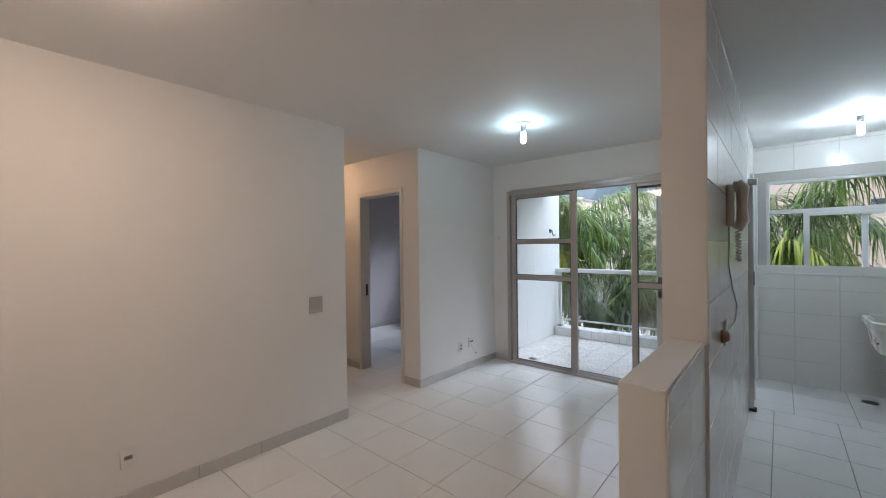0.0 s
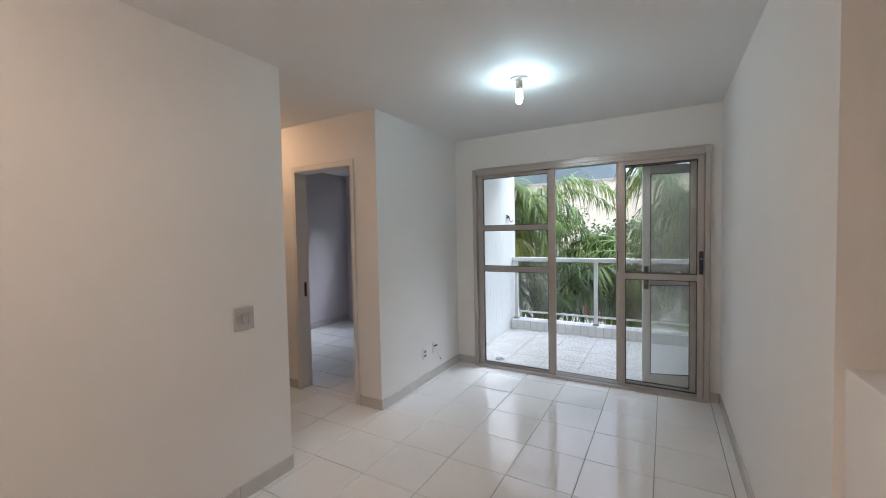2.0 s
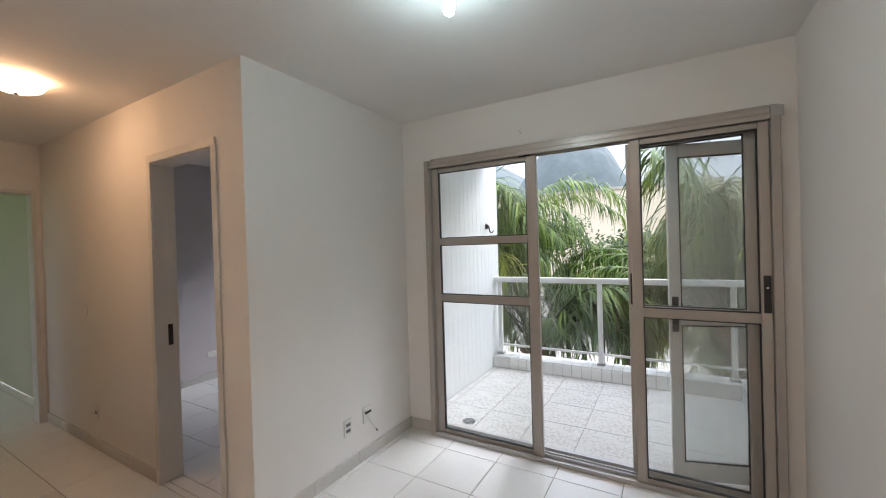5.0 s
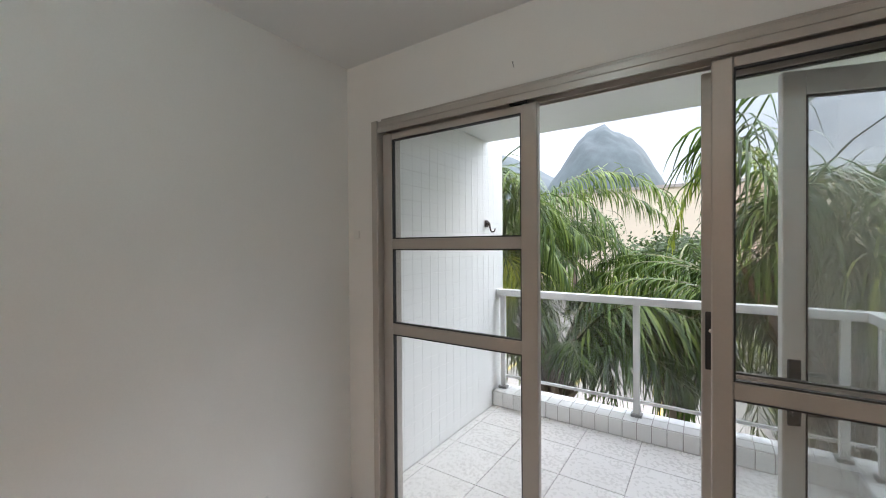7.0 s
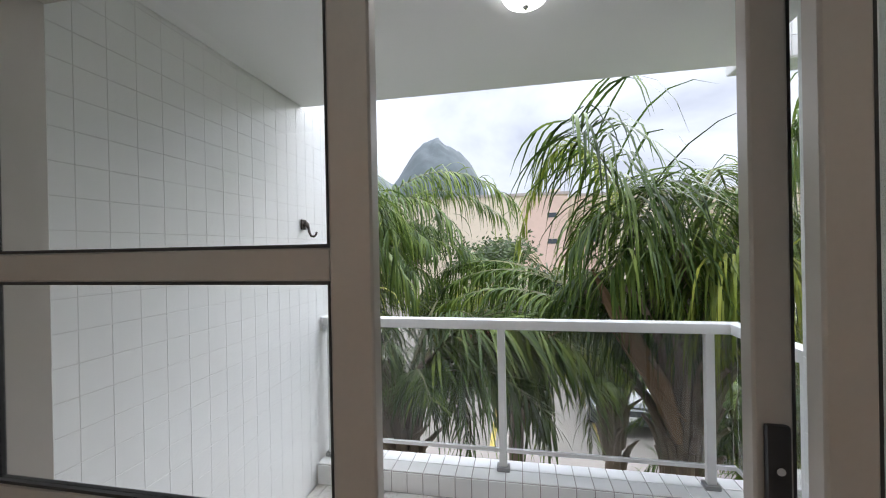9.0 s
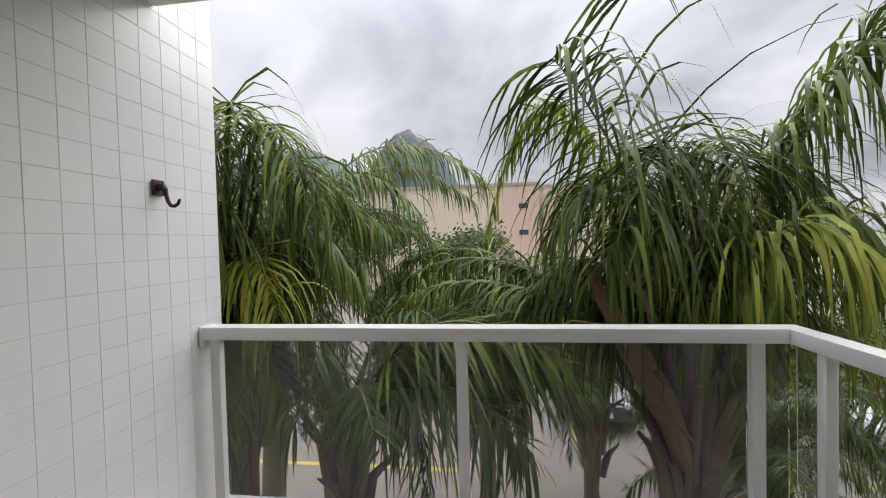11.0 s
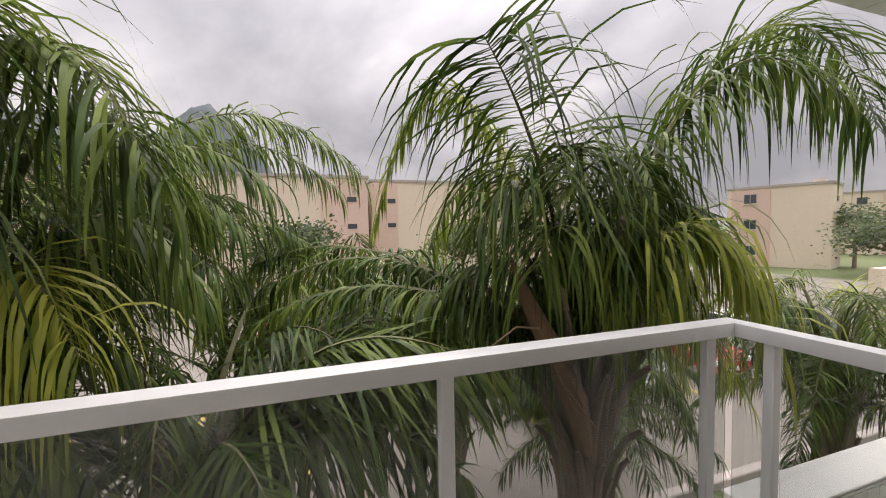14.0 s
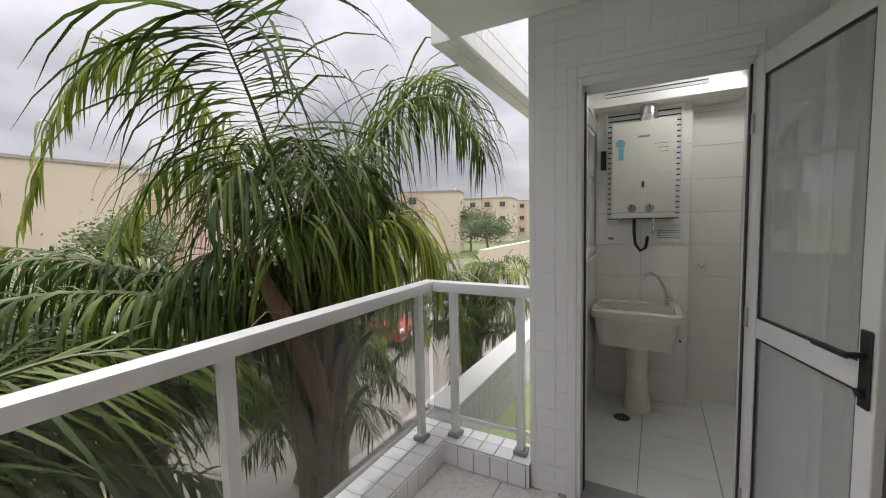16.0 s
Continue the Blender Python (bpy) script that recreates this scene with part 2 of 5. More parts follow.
CARS = mat("silver_car_paint", (0.45, 0.46, 0.48), 0.25, metal=0.5, coat=0.5, var=0.03)
CARR = mat("red_car_paint", (0.4, 0.03, 0.03), 0.25, coat=0.6)
LAMPR = mat("red_lamp_lens", (0.5, 0.02, 0.02), 0.2)
LAMPW = mat("clear_lamp_lens", (0.8, 0.8, 0.8), 0.1)

# ---- building helpers ----
ORG = {}


def box(bm, x0, x1, y0, y1, z0, z1, bevel=0.0, seg=1):
    v = [bm.verts.new((x, y, z)) for x in (x0, x1) for y in (y0, y1) for z in (z0, z1)]
    fs = [bm.faces.new([v[i] for i in q]) for q in ((0, 1, 3, 2), (4, 6, 7, 5), (0, 4, 5, 1), (2, 3, 7, 6), (0, 2, 6, 4), (1, 5, 7, 3))]
    if bevel:
        es = list({e for f in fs for e in f.edges})
        bmesh.ops.bevel(bm, geom=es, offset=bevel, segments=seg, affect="EDGES", profile=0.6)
    return bm


def B(*a, **k):
    return box(bmesh.new(), *a, **k)


def cyl(bm, p, q, r0, r1=None, n=16, cap=True):
    """A round bar from p to q."""
    r1 = r0 if r1 is None else r1
    p, q = Vector(p), Vector(q)
    d = (q - p).normalized()
    u = d.orthogonal().normalized()
    w = d.cross(u)
    rings = []
    for c, r in ((p, r0), (q, r1)):
        rings.append([bm.verts.new(c + r * (math.cos(2 * math.pi * i / n) * u + math.sin(2 * math.pi * i / n) * w)) for i in range(n)])
    for i in range(n):
        bm.faces.new((rings[0][i], rings[0][(i + 1) % n], rings[1][(i + 1) % n], rings[1][i]))
    if cap:
        bm.faces.new(rings[0][::-1])
        bm.faces.new(rings[1])
    return bm


def tube(bm, pts, radii, n=8):
    """A bent round bar through pts."""
    rings = []
    pts = [Vector(p) for p in pts]
    u = None
    for i, p in enumerate(pts):
        d = (pts[min(i + 1, len(pts) - 1)] - pts[max(i - 1, 0)]).normalized()
        u = d.orthogonal().normalized() if u is None else (u - d * u.dot(d)).normalized()
        w = d.cross(u)
        r = radii[i] if isinstance(radii, (list, tuple)) else radii
        rings.append([bm.verts.new(p + r * (math.cos(2 * math.pi * k / n) * u + math.sin(2 * math.pi * k / n) * w)) for k in range(n)])
    for a, b in zip(rings, rings[1:]):
        for k in range(n):
            bm.faces.new((a[k], a[(k + 1) % n], b[(k + 1) % n], b[k]))
    bm.faces.new(rings[0][::-1])
    bm.faces.new(rings[-1])
    return bm


def lathe(bm, c, prof, n=28, axis="z"):
    """A turned shape: prof is (radius, height) from the bottom to the top."""
    c = Vector(c)
    rings = []
    for r, h in prof:
        ring = []
        for i in range(n):
            a = 2 * math.pi * i / n
            o = (r * math.cos(a), r * math.sin(a), h)
            o = o if axis == "z" else ((h, o[0], o[1]) if axis == "x" else (o[0], h, o[1]))
            ring.append(bm.verts.new(c + Vector(o)))
        rings.append(ring)
    for a, b in zip(rings, rings[1:]):
        for i in range(n):
            bm.faces.new((a[i], a[(i + 1) % n], b[(i + 1) % n], b[i]))
    bm.faces.new(rings[0][::-1])
    bm.faces.new(rings[-1])
    return bm


def smooth(ob, angle=40):
    for p in ob.data.polygons:
        p.use_smooth = True
    ob.data.set_sharp_from_angle(angle=radians(angle))
    return ob


def thing(name, at=(0, 0, 0), label="", category="", group="", kind=""):
    """An empty at the base of a thing, to carry its parts."""
    ob = new(name)
    ob.location = at
    ob.empty_display_size = 0.05
    ORG[ob.name] = Vector(at)
    return tagged(ob, label, category, group, kind)


def part(name, bm, material, parent=None, label="", soft=True):
    """Links a bmesh, in world places, as one mesh under its thing or part."""
    bmesh.ops.recalc_face_normals(bm, faces=bm.faces)
    org = ORG.get(parent.name, Vector()) if parent else Vector()
    if org.length:
        bmesh.ops.translate(bm, verts=bm.verts, vec=-org)
    me = bpy.data.meshes.new(name)
    bm.to_mesh(me)
    bm.free()
    me.materials.append(material)
    ob = new(name, me)
    if parent:
        ob.parent = parent
    ORG[ob.name] = org
    if label:
        ob["label"] = label
    return smooth(ob) if soft else ob


def solid(name, bm, material, label="", category="", group="", kind="structure", soft=False):
    return tagged(part(name, bm, material, None, soft=soft), label, category, group, kind)


def piece_mesh(cache, su, sv, th, chamfer, material):
    key = (round(su, 4), round(sv, 4), th, chamfer, material.name)
    if key not in cache:
        c = chamfer
        lo = [(0, 0, 0), (su, 0, 0), (su, sv, 0), (0, sv, 0)]
        mid = [(x, y, th - c) for x, y, _ in lo]
        hi = [(c, c, th), (su - c, c, th), (su - c, sv - c, th), (c, sv - c, th)]
        fs = [(8, 9, 10, 11)]
        for i in range(4):
            j = (i + 1) % 4
            fs += [(i, j, 4 + j, 4 + i), (4 + i, 4 + j, 8 + j, 8 + i)]
        me = bpy.data.meshes.new("piece")
        me.from_pydata(lo + mid + hi, [], fs)
        me.materials.append(material)
        cache[key] = me
    return cache[key]


CACHE = {}


def tiles(parent, name, o, u, v, lu, lv, su, sv, material, gap=0.004, th=0.006, chamfer=0.0015, off=(0, 0), limit=300, skip=None, order=None, jitter=0.0004, running=False):
    """Lays tiles su x sv on the rectangle lu x lv from corner o, along u and v. The grid starts at off. Beyond limit they are joined."""
    o, u, v = Vector(o), Vector(u), Vector(v)
    w = u.cross(v)
    rot = Matrix((u, v, w)).transposed().to_4x4()
    cells = []
    j0 = math.floor(-off[1] / sv) - 1
    for j in range(j0, j0 + int(lv / sv) + 4):
        b0, b1 = max(0, off[1] + j * sv), min(lv, off[1] + (j + 1) * sv)
        if b1 - b0 < 0.012:
            continue
        sh = su / 2 if running and j % 2 else 0
        i0 = math.floor(-(off[0] + sh) / su) - 1
        for i in range(i0, i0 + int(lu / su) + 4):
            a0, a1 = max(0, off[0] + sh + i * su), min(lu, off[0] + sh + (i + 1) * su)
            if a1 - a0 < 0.012:
                continue
            if skip and skip((a0 + a1) / 2, (b0 + b1) / 2):
                continue
            cells.append((a0, a1, b0, b1))
    if order:
        cells.sort(key=order)
    rest_v, rest_f = [], []
    for k, (a0, a1, b0, b1) in enumerate(cells):
        me = piece_mesh(CACHE, a1 - a0 - gap, b1 - b0 - gap, th, chamfer, material)
        p = o + u * (a0 + gap / 2) + v * (b0 + gap / 2) + w * random.uniform(-jitter, jitter)
        if k < limit:
            ob = new(name, me)
            ob.parent = parent
            ob.matrix_basis = Matrix.Translation(p - ORG.get(parent.name, Vector())) @ rot
        else:
            base = len(rest_v)
            m = Matrix.Translation(p - ORG.get(parent.name, Vector())) @ rot
            rest_v += [m @ x.co for x in me.vertices]
            rest_f += [[base + i for i in q.vertices] for q in me.polygons]
    if rest_v:
        me = bpy.data.meshes.new(name + "_field")
        me.from_pydata(rest_v, [], rest_f)
        me.materials.append(material)
        ob = new(name + "_field", me)
        ob.parent = parent
        tagged(ob, kind="stuff")


def wall(name, along, a0, a1, b0, b1, z0, z1, material, holes=(), label=""):
    """A wall from a0 to a1 along an axis, b0 to b1 across, with openings (from, to, low, high)."""
    bm = bmesh.new()

    def put(p, q, lo, hi):
        if q - p > 1e-4 and hi - lo > 1e-4:
            if along == "x":
                box(bm, p, q, b0, b1, lo, hi)
            else:
                box(bm, b0, b1, p, q, lo, hi)
    at = a0
    for p, q, lo, hi in sorted(holes):
        put(at, p, z0, z1)
        put(p, q, z0, lo)
        put(p, q, hi, z1)
        at = q
    put(at, a1, z0, z1)
    return solid(name, bm, material, label, "wall")


def baseboard(p, q, inward, h=0.085, th=0.012, pitch=0.3985):
    """Ceramic skirting in pieces from p to q; inward is the way it stands off the wall."""
    p, q, w = Vector((*p, 0)), Vector((*q, 0)), Vector((*inward, 0))
    d = (q - p).normalized()
    n = (q - p).length
    ob = tagged(thing("baseboard", p), "beige ceramic skirting tiles along the foot of the wall", "baseboard", kind="structure")
    i = 0.0
    while i < n - 0.005:
        j = min(n, i + pitch)
        bm = bmesh.new()
        a, b = p + d * (i + 0.001), p + d * (j - 0.001)
        c = b + w * th
        box(bm, *sorted((a.x, c.x)), *sorted((a.y, c.y)), 0.0, h, 0.002)
        part("skirting_tile", bm, BASE, ob, soft=False)
        i = j
    return ob

# ---- the flat: floors, walls, ceilings ----
H, XL, XR, XK, YG = 2.54, -2.765, -0.265, -0.108, 4.40
PITCH = 0.3985
floor = solid("floor", box(box(B(-5.98, 1.30, -1.1, 4.55, -0.16, -0.005), -8.7, -5.98, 0.4, 3.10, -0.16, -0.005), -5.62, -2.9, 4.55, 5.6, -0.16, -0.005), GROUT, "white glazed ceramic tile floor with grey joints", "floor")
laundry_floor = solid("floor_laundry", B(-0.27, 1.30, 4.55, 5.55, -0.16, -0.005), GROUT, "white glazed ceramic tile floor of the laundry corner", "floor")
balcony_floor = solid("floor_balcony", B(-2.79, -0.27, 4.55, 6.24, -0.18, -0.026), GROUT, "worn white ceramic tile balcony floor with stained joints", "floor")
ceiling = solid("ceiling", box(box(box(B(-5.98, 1.45, -1.25, 4.55, H, 2.7), -8.7, -5.98, 0.4, 3.1, H, 2.7), -5.75, -2.9, 4.55, 5.75, H, 2.7), -0.27, 1.45, 4.55, 5.70, H, 2.7), CEIL, "smooth white painted plaster ceiling", "ceiling")
balcony_ceiling = solid("ceiling_balcony", box(B(-2.79, -0.27, 4.55, 6.15, 2.5, 2.7), -0.27, -0.265, 5.70, 6.15, 2.5, 2.7), CEIL, "white painted underside of the balcony slab above", "ceiling")

wall_west = wall("wall_west", "y", -1.1, 2.05, -2.90, XL, 0, H, PAINT, label="plain white painted living room wall in warm lamp light")
wall_corridor_south = wall("wall_corridor_south", "x", -5.85, -2.90, 1.92, 2.05, 0, H, PAINT, label="white painted corridor wall")
wall_corridor_north = wall("wall_corridor_north", "x", -5.85, XL - 0.005, 2.975, 3.10, 0, H, PAINT, [(-3.77, -3.03, 0, 2.12)], "white painted corridor wall with a bedroom doorway")
wall_corridor_end = wall("wall_corridor_end", "y", 1.92, 3.10, -5.98, -5.85, 0, H, PAINT, [(2.12, 2.94, 0, 2.12)], "white painted end wall with an open doorway")
wall_socket = wall("wall_socket_side", "y", 3.10, YG, -2.90, XL - 0.005, 0, H, PAINT, label="white painted wall with two sockets near the floor")
wall_north = wall("wall_north", "x", -2.90, XK, YG, 4.55, 0, H, PAINT, [(-2.515, -0.36, 0, 2.17)], "white painted wall round the balcony door")
wall_east = wall("wall_living_east", "y", 1.88, YG, XR, XK, 0, H, PAINT, label="white painted partition between living room and kitchen")
half_wall = solid("wall_half_height", B(-0.243, -0.118, 1.2, 1.88, 0, 1.10, 0.006, 2), PAINT, "low white painted pass-through wall beside the kitchen", "wall")
wall_service = wall("wall_service", "y", 4.55, 5.70, -0.265, XK, -0.02, H, WGROUT2, [(4.735, 5.46, -0.02, 2.15)], "white tiled wall with the laundry doorway")
wall_window = wall("wall_laundry_window", "x", XK, 1.45, 5.55, 5.70, 0, H, KGROUT, [(0.0, 1.12, 1.17, 2.15)], "white tiled laundry wall with a window")
wall_far_east = wall("wall_east", "y", -1.1, 5.55, 1.30, 1.45, 0, H, KGROUT, label="white tiled kitchen side wall")
wall_south = wall("wall_south", "x", -2.90, 1.45, -1.25, -1.1, 0, H, PAINT, label="plain white painted wall by the entrance")
wall_bed_w = wall("wall_bedroom_west", "y", 3.10, 5.6, -5.75, -5.62, 0, H, BED_PAINT, label="lilac grey bedroom wall")
# The opening is unseen, added and sized to let sky light into the bedroom.
wall_bed_n = wall("wall_bedroom_north", "x", -5.75, -2.93, 5.6, 5.75, 0, H, BED_PAINT, [(-5.2, -3.9, 1.1, 2.05)], "lilac grey bedroom wall with an added, unseen window opening")
wall_bed_e = wall("wall_bedroom_east", "y", 4.55, 5.6, -2.93, -2.90, 0, H, BED_PAINT, label="lilac grey bedroom wall")
wall_r2_w = wall("wall_far_room_west", "y", 0.4, 3.1, -8.83, -8.7, 0, H, GREENLIT_PAINT, label="wall of the far room with greenish daylight put into its colour")
# Unseen opening, added to brighten the far room with sky light.
wall_r2_s = wall("wall_far_room_south", "x", -8.83, -5.98, 0.27, 0.4, 0, H, GREENLIT_PAINT, [(-8.3, -6.4, 0.7, 2.2)], "far room wall with green daylight in its colour and an added, unseen opening")
wall_r2_n = wall("wall_far_room_north", "x", -8.83, -5.98, 3.1, 3.23, 0, H, GREENLIT_PAINT, label="wall of the far room with greenish daylight put into its colour")
wall_r2_e = wall("wall_far_room_east", "y", 0.27, 1.92, -5.98, -5.85, 0, H, GREENLIT_PAINT, label="wall of the far room with greenish daylight put into its colour")
wall_balcony = wall("wall_balcony_side", "y", 4.55, 6.49, -2.93, -2.796, -0.18, 2.9, WGROUT, label="balcony side wall in small square white tiles")
pier = solid("wall_pier", B(1.14, 1.30, 4.89, 5.55, 0, 2.36), KGROUT, "white tiled pier behind the wash tub", "wall")
lower = solid("wall_lower_storeys", box(B(-8.83, 1.45, -1.25, 5.70, -3.2, -0.17), -2.93, -0.1, 5.70, 6.45, -0.4, -0.19), PAINT, "painted storey below the flat", "building")
roof_slab = solid("upper_storey_slab", box(B(-8.83, 1.45, -1.25, 5.75, 2.71, 3.0), -2.79, -0.27, 5.75, 6.15, 2.71, 3.0), CEIL, "concrete slab of the storey above", "slab")
beam_up = solid("beam_upper", B(-0.262, 3.2, 6.10, 6.28, 2.5, 2.82), WGROUT2, "white tiled facade beam above the rail corner", "beam")
beam_low = solid("beam_lower", B(-0.075, 3.2, 6.28, 6.48, -0.25, 0.19), WGROUT2, "white tiled facade ledge beyond the rail corner", "ledge")
kerb = solid("kerb_balcony", box(B(-2.79, -0.09, 6.245, 6.485, -0.19, 0.114), -0.295, -0.09, 5.70, 6.245, -0.19, 0.114), GROUT, "low white tiled balcony kerb under the railing", "kerb")
sill_service = solid("threshold_laundry", B(-0.262, XK, 4.735, 5.46, -0.018, 0.004), GREYP, "worn grey stone threshold", "threshold")

# skirting
baseboard((XL, -1.1), (XL, 2.05), (1, 0), pitch=0.3985)
baseboard((XL, 2.05), (-5.85, 2.05), (0, 1))
baseboard((-3.03, 2.975), (XL - 0.005, 2.975), (0, -1))
baseboard((-3.78, 2.975), (-5.85, 2.975), (0, -1))
baseboard((XL - 0.005, 2.963), (XL - 0.005, YG), (1, 0))
baseboard((XL + 0.008, YG), (-2.49, YG), (0, -1))
baseboard((-0.34, YG), (XR - 0.012, YG), (0, -1))
baseboard((XR, YG), (XR, 1.88), (-1, 0))
baseboard((-5.62, 5.6), (-5.62, 3.1), (1, 0))


# ---- windows and doors ----
def pane(name, parent, x0, x1, y0, y1, z0, z1, material=GLASS, label=""):
    ob = part(name, B(x0, x1, y0, y1, z0, z1), material, parent, label, soft=False)
    ob.visible_shadow = False
    return ob


def sliding_panel(parent, x0, x1, y0, y1, rails, sl=0.055, sr=0.055, handle=None):
    """A sliding leaf: two stiles, rails at heights, and a pane in each field."""
    z0, z1, ym, g = 0.02, 2.118, (y0 + y1) / 2, 0.006
    leafp = part("panel", box(box(bmesh.new(), x0, x0 + sl, y0, y1, z0, z1, 0.004), x1 - sr, x1, y0, y1, z0, z1, 0.004), ALU, parent)
    a0, a1 = x0 + sl, x1 - sr
    for lo, hi in rails:
        part("rail", B(a0, a1, y0 + 0.003, y1 - 0.003, lo, hi, 0.003), ALU, leafp)
    for (_, b), (c, _) in zip(rails, rails[1:]):
        bm = bmesh.new()
        for bx in ((a0, a1, b, b + g), (a0, a1, c - g, c), (a0, a0 + g, b + g, c - g), (a1 - g, a1, b + g, c - g)):
            box(bm, bx[0], bx[1], y0 + 0.006, y1 - 0.006, bx[2], bx[3])
        part("gasket", bm, ALU_D, leafp, "black rubber gasket")
        pane("pane", leafp, a0 + g, a1 - g, ym - 0.003, ym + 0.003, b + g, c - g)
    if handle:
        h = part("handle", B(handle - 0.016, handle + 0.016, y0 - 0.012, y0 + 0.001, 1.10, 1.30, 0.006, 2), BLACK, leafp, "black recessed pull handle")
        part("keyhole", cyl(bmesh.new(), (handle, y0 - 0.014, 1.235), (handle, y0 - 0.011, 1.235), 0.006, n=10), CHROME, h)
    return leafp


balcony_door = thing("door_balcony", (-1.41, 4.36, 0), "beige aluminium sliding balcony door, middle leaf slid open", "sliding door", kind="structure")
part("jamb", B(-2.535, -2.494, 4.345, 4.54, 0, 2.185, 0.004), ALU, balcony_door)
part("jamb", B(-0.385, -0.343, 4.352, 4.54, 0, 2.175, 0.004), ALU, balcony_door)
part("head", B(-2.494, -0.385, 4.352, 4.54, 2.148, 2.18, 0.004), ALU, balcony_door)
part("head_trim", B(-2.494, -0.345, 4.376, 4.398, 2.182, 2.2, 0.003), ALU, balcony_door)
bm = bmesh.new()
for a, b in ((4.352, 4.366), (4.421, 4.429), (4.456, 4.464), (4.51, 4.54)):
    box(bm, -2.497, -0.385, a, b, 0.008, 0.03)
box(bm, -2.497, -0.385, 4.352, 4.54, 0.0, 0.008)
part("track", bm, SILVER, balcony_door, "grooved silver floor track")
bm = bmesh.new()
for a, b in ((4.352, 4.36), (4.421, 4.427), (4.457, 4.463)):
    box(bm, -2.497, -0.385, a, b, 2.122, 2.148)
part("head_track", bm, ALU, balcony_door)
part("corner_cap", B(-0.386, -0.33, 4.343, 4.353, 2.13, 2.185, 0.003), SILVER, balcony_door)
sliding_panel(balcony_door, -2.488, -1.64, 4.383, 4.417, [(0.02, 0.055), (1.07, 1.127), (1.515, 1.568), (2.085, 2.118)], 0.06, 0.072)
sliding_panel(balcony_door, -1.085, -0.43, 4.468, 4.502, [(0.02, 0.055), (1.04, 1.095), (2.085, 2.118)], 0.052, 0.055, handle=-1.058)
sliding_panel(balcony_door, -1.057, -0.387, 4.372, 4.406, [(0.02, 0.055), (1.04, 1.095), (2.085, 2.118)], 0.058, 0.05, handle=-0.41)
part("stopper", B(-1.76, -1.68, 4.372, 4.395, 2.119, 2.14, 0.003), BLACK, balcony_door, "black rubber stop on the head track")

# laundry door leaf, standing open against the balcony door wall
leafd = thing("door_laundry", (-0.262, 4.765, -0.01), "white aluminium glazed laundry door standing open on the balcony", "door", kind="structure")
W, T = 0.62, 0.03
for nm, bx in (("stile", (0, 0.055, 0, T, 0.01, 2.11)), ("stile", (W - 0.065, W, 0, T, 0.01, 2.11)), ("rail", (0.055, W - 0.065, 0.002, T - 0.002, 2.03, 2.11)),
               ("rail", (0.055, W - 0.065, 0.002, T - 0.002, 0.98, 1.06)), ("rail", (0.055, W - 0.065, 0.002, T - 0.002, 0.01, 0.12))):
    o = Vector(ORG[leafd.name]); ORG[leafd.name] = Vector()
    part(nm, B(*bx, 0.003), WALU, leafd)
    ORG[leafd.name] = o
o = Vector(ORG[leafd.name]); ORG[leafd.name] = Vector()
for z0, z1 in ((0.12, 0.98), (1.06, 2.03)):
    bm = bmesh.new()
    for bx in ((0.055, W - 0.065, 0.006, T - 0.006, z0, z0 + 0.008), (0.055, W - 0.065, 0.006, T - 0.006, z1 - 0.008, z1), (0.055, 0.063, 0.006, T - 0.006, z0 + 0.008, z1 - 0.008), (W - 0.073, W - 0.065, 0.006, T - 0.006, z0 + 0.008, z1 - 0.008)):
        box(bm, *bx)
    part("gasket", bm, ALU_D, leafd, "black rubber gasket")
    pane("pane", leafd, 0.063, W - 0.073, T / 2 - 0.003, T / 2 + 0.003, z0 + 0.008, z1 - 0.008, MILKY)
lock = part("lock_plate", box(B(W - 0.05, W - 0.012, -0.008, 0.0, 0.94, 1.16, 0.003), W - 0.05, W - 0.012, T, T + 0.008, 0.94, 1.16, 0.003), BLACK, leafd, "black lock plate")
bm = bmesh.new()
for s, y in ((-1, -0.008), (1, T + 0.008)):
    cyl(bm, (W - 0.031, y, 1.09), (W - 0.031, y + s * 0.045, 1.09), 0.009, n=12)
    box(bm, W - 0.16, W - 0.02, y + s * 0.045 - 0.006, y + s * 0.045 + 0.006, 1.081, 1.10, 0.004)
    cyl(bm, (W - 0.031, y, 0.985), (W - 0.031, y + s * 0.014, 0.985), 0.012, n=12)
part("lever_handle", bm, BLACK, lock, "black lever handle and lock cylinder")
for z in (0.25, 1.05, 1.85):
    bm = bmesh.new()
    cyl(bm, (0.0, -0.006, z - 0.04), (0.0, -0.006, z + 0.04), 0.007, n=10)
    part("hinge", bm, SILVER, leafd)
ORG[leafd.name] = o
ang = math.degrees(math.atan2(4.59 - 4.765, -0.85 + 0.27))
leafd.matrix_basis = pose(-0.276, 4.765, -0.012, 0, 0, ang)

frame_l = thing("door_frame_laundry", (-0.19, 4.74, 0), "white aluminium frame lining the laundry doorway", "door frame", kind="structure")
bm = bmesh.new()
for y0, y1 in ((4.735, 4.762), (5.436, 5.46)):
    box(bm, -0.272, -0.07, y0, y1, 0.004, 2.15, 0.003)
box(bm, -0.272, -0.10, 4.762, 5.436, 2.11, 2.15, 0.003)
part("jamb", bm, WALU, frame_l)
bm = bmesh.new()
for y0, y1 in ((4.69, 4.737), (5.458, 5.505)):
    box(bm, -0.276, -0.262, y0, y1, -0.018, 2.205, 0.003)
box(bm, -0.276, -0.262, 4.737, 5.458, 2.148, 2.205, 0.003)
part("casing", bm, WALU, frame_l)
bm = bmesh.new()
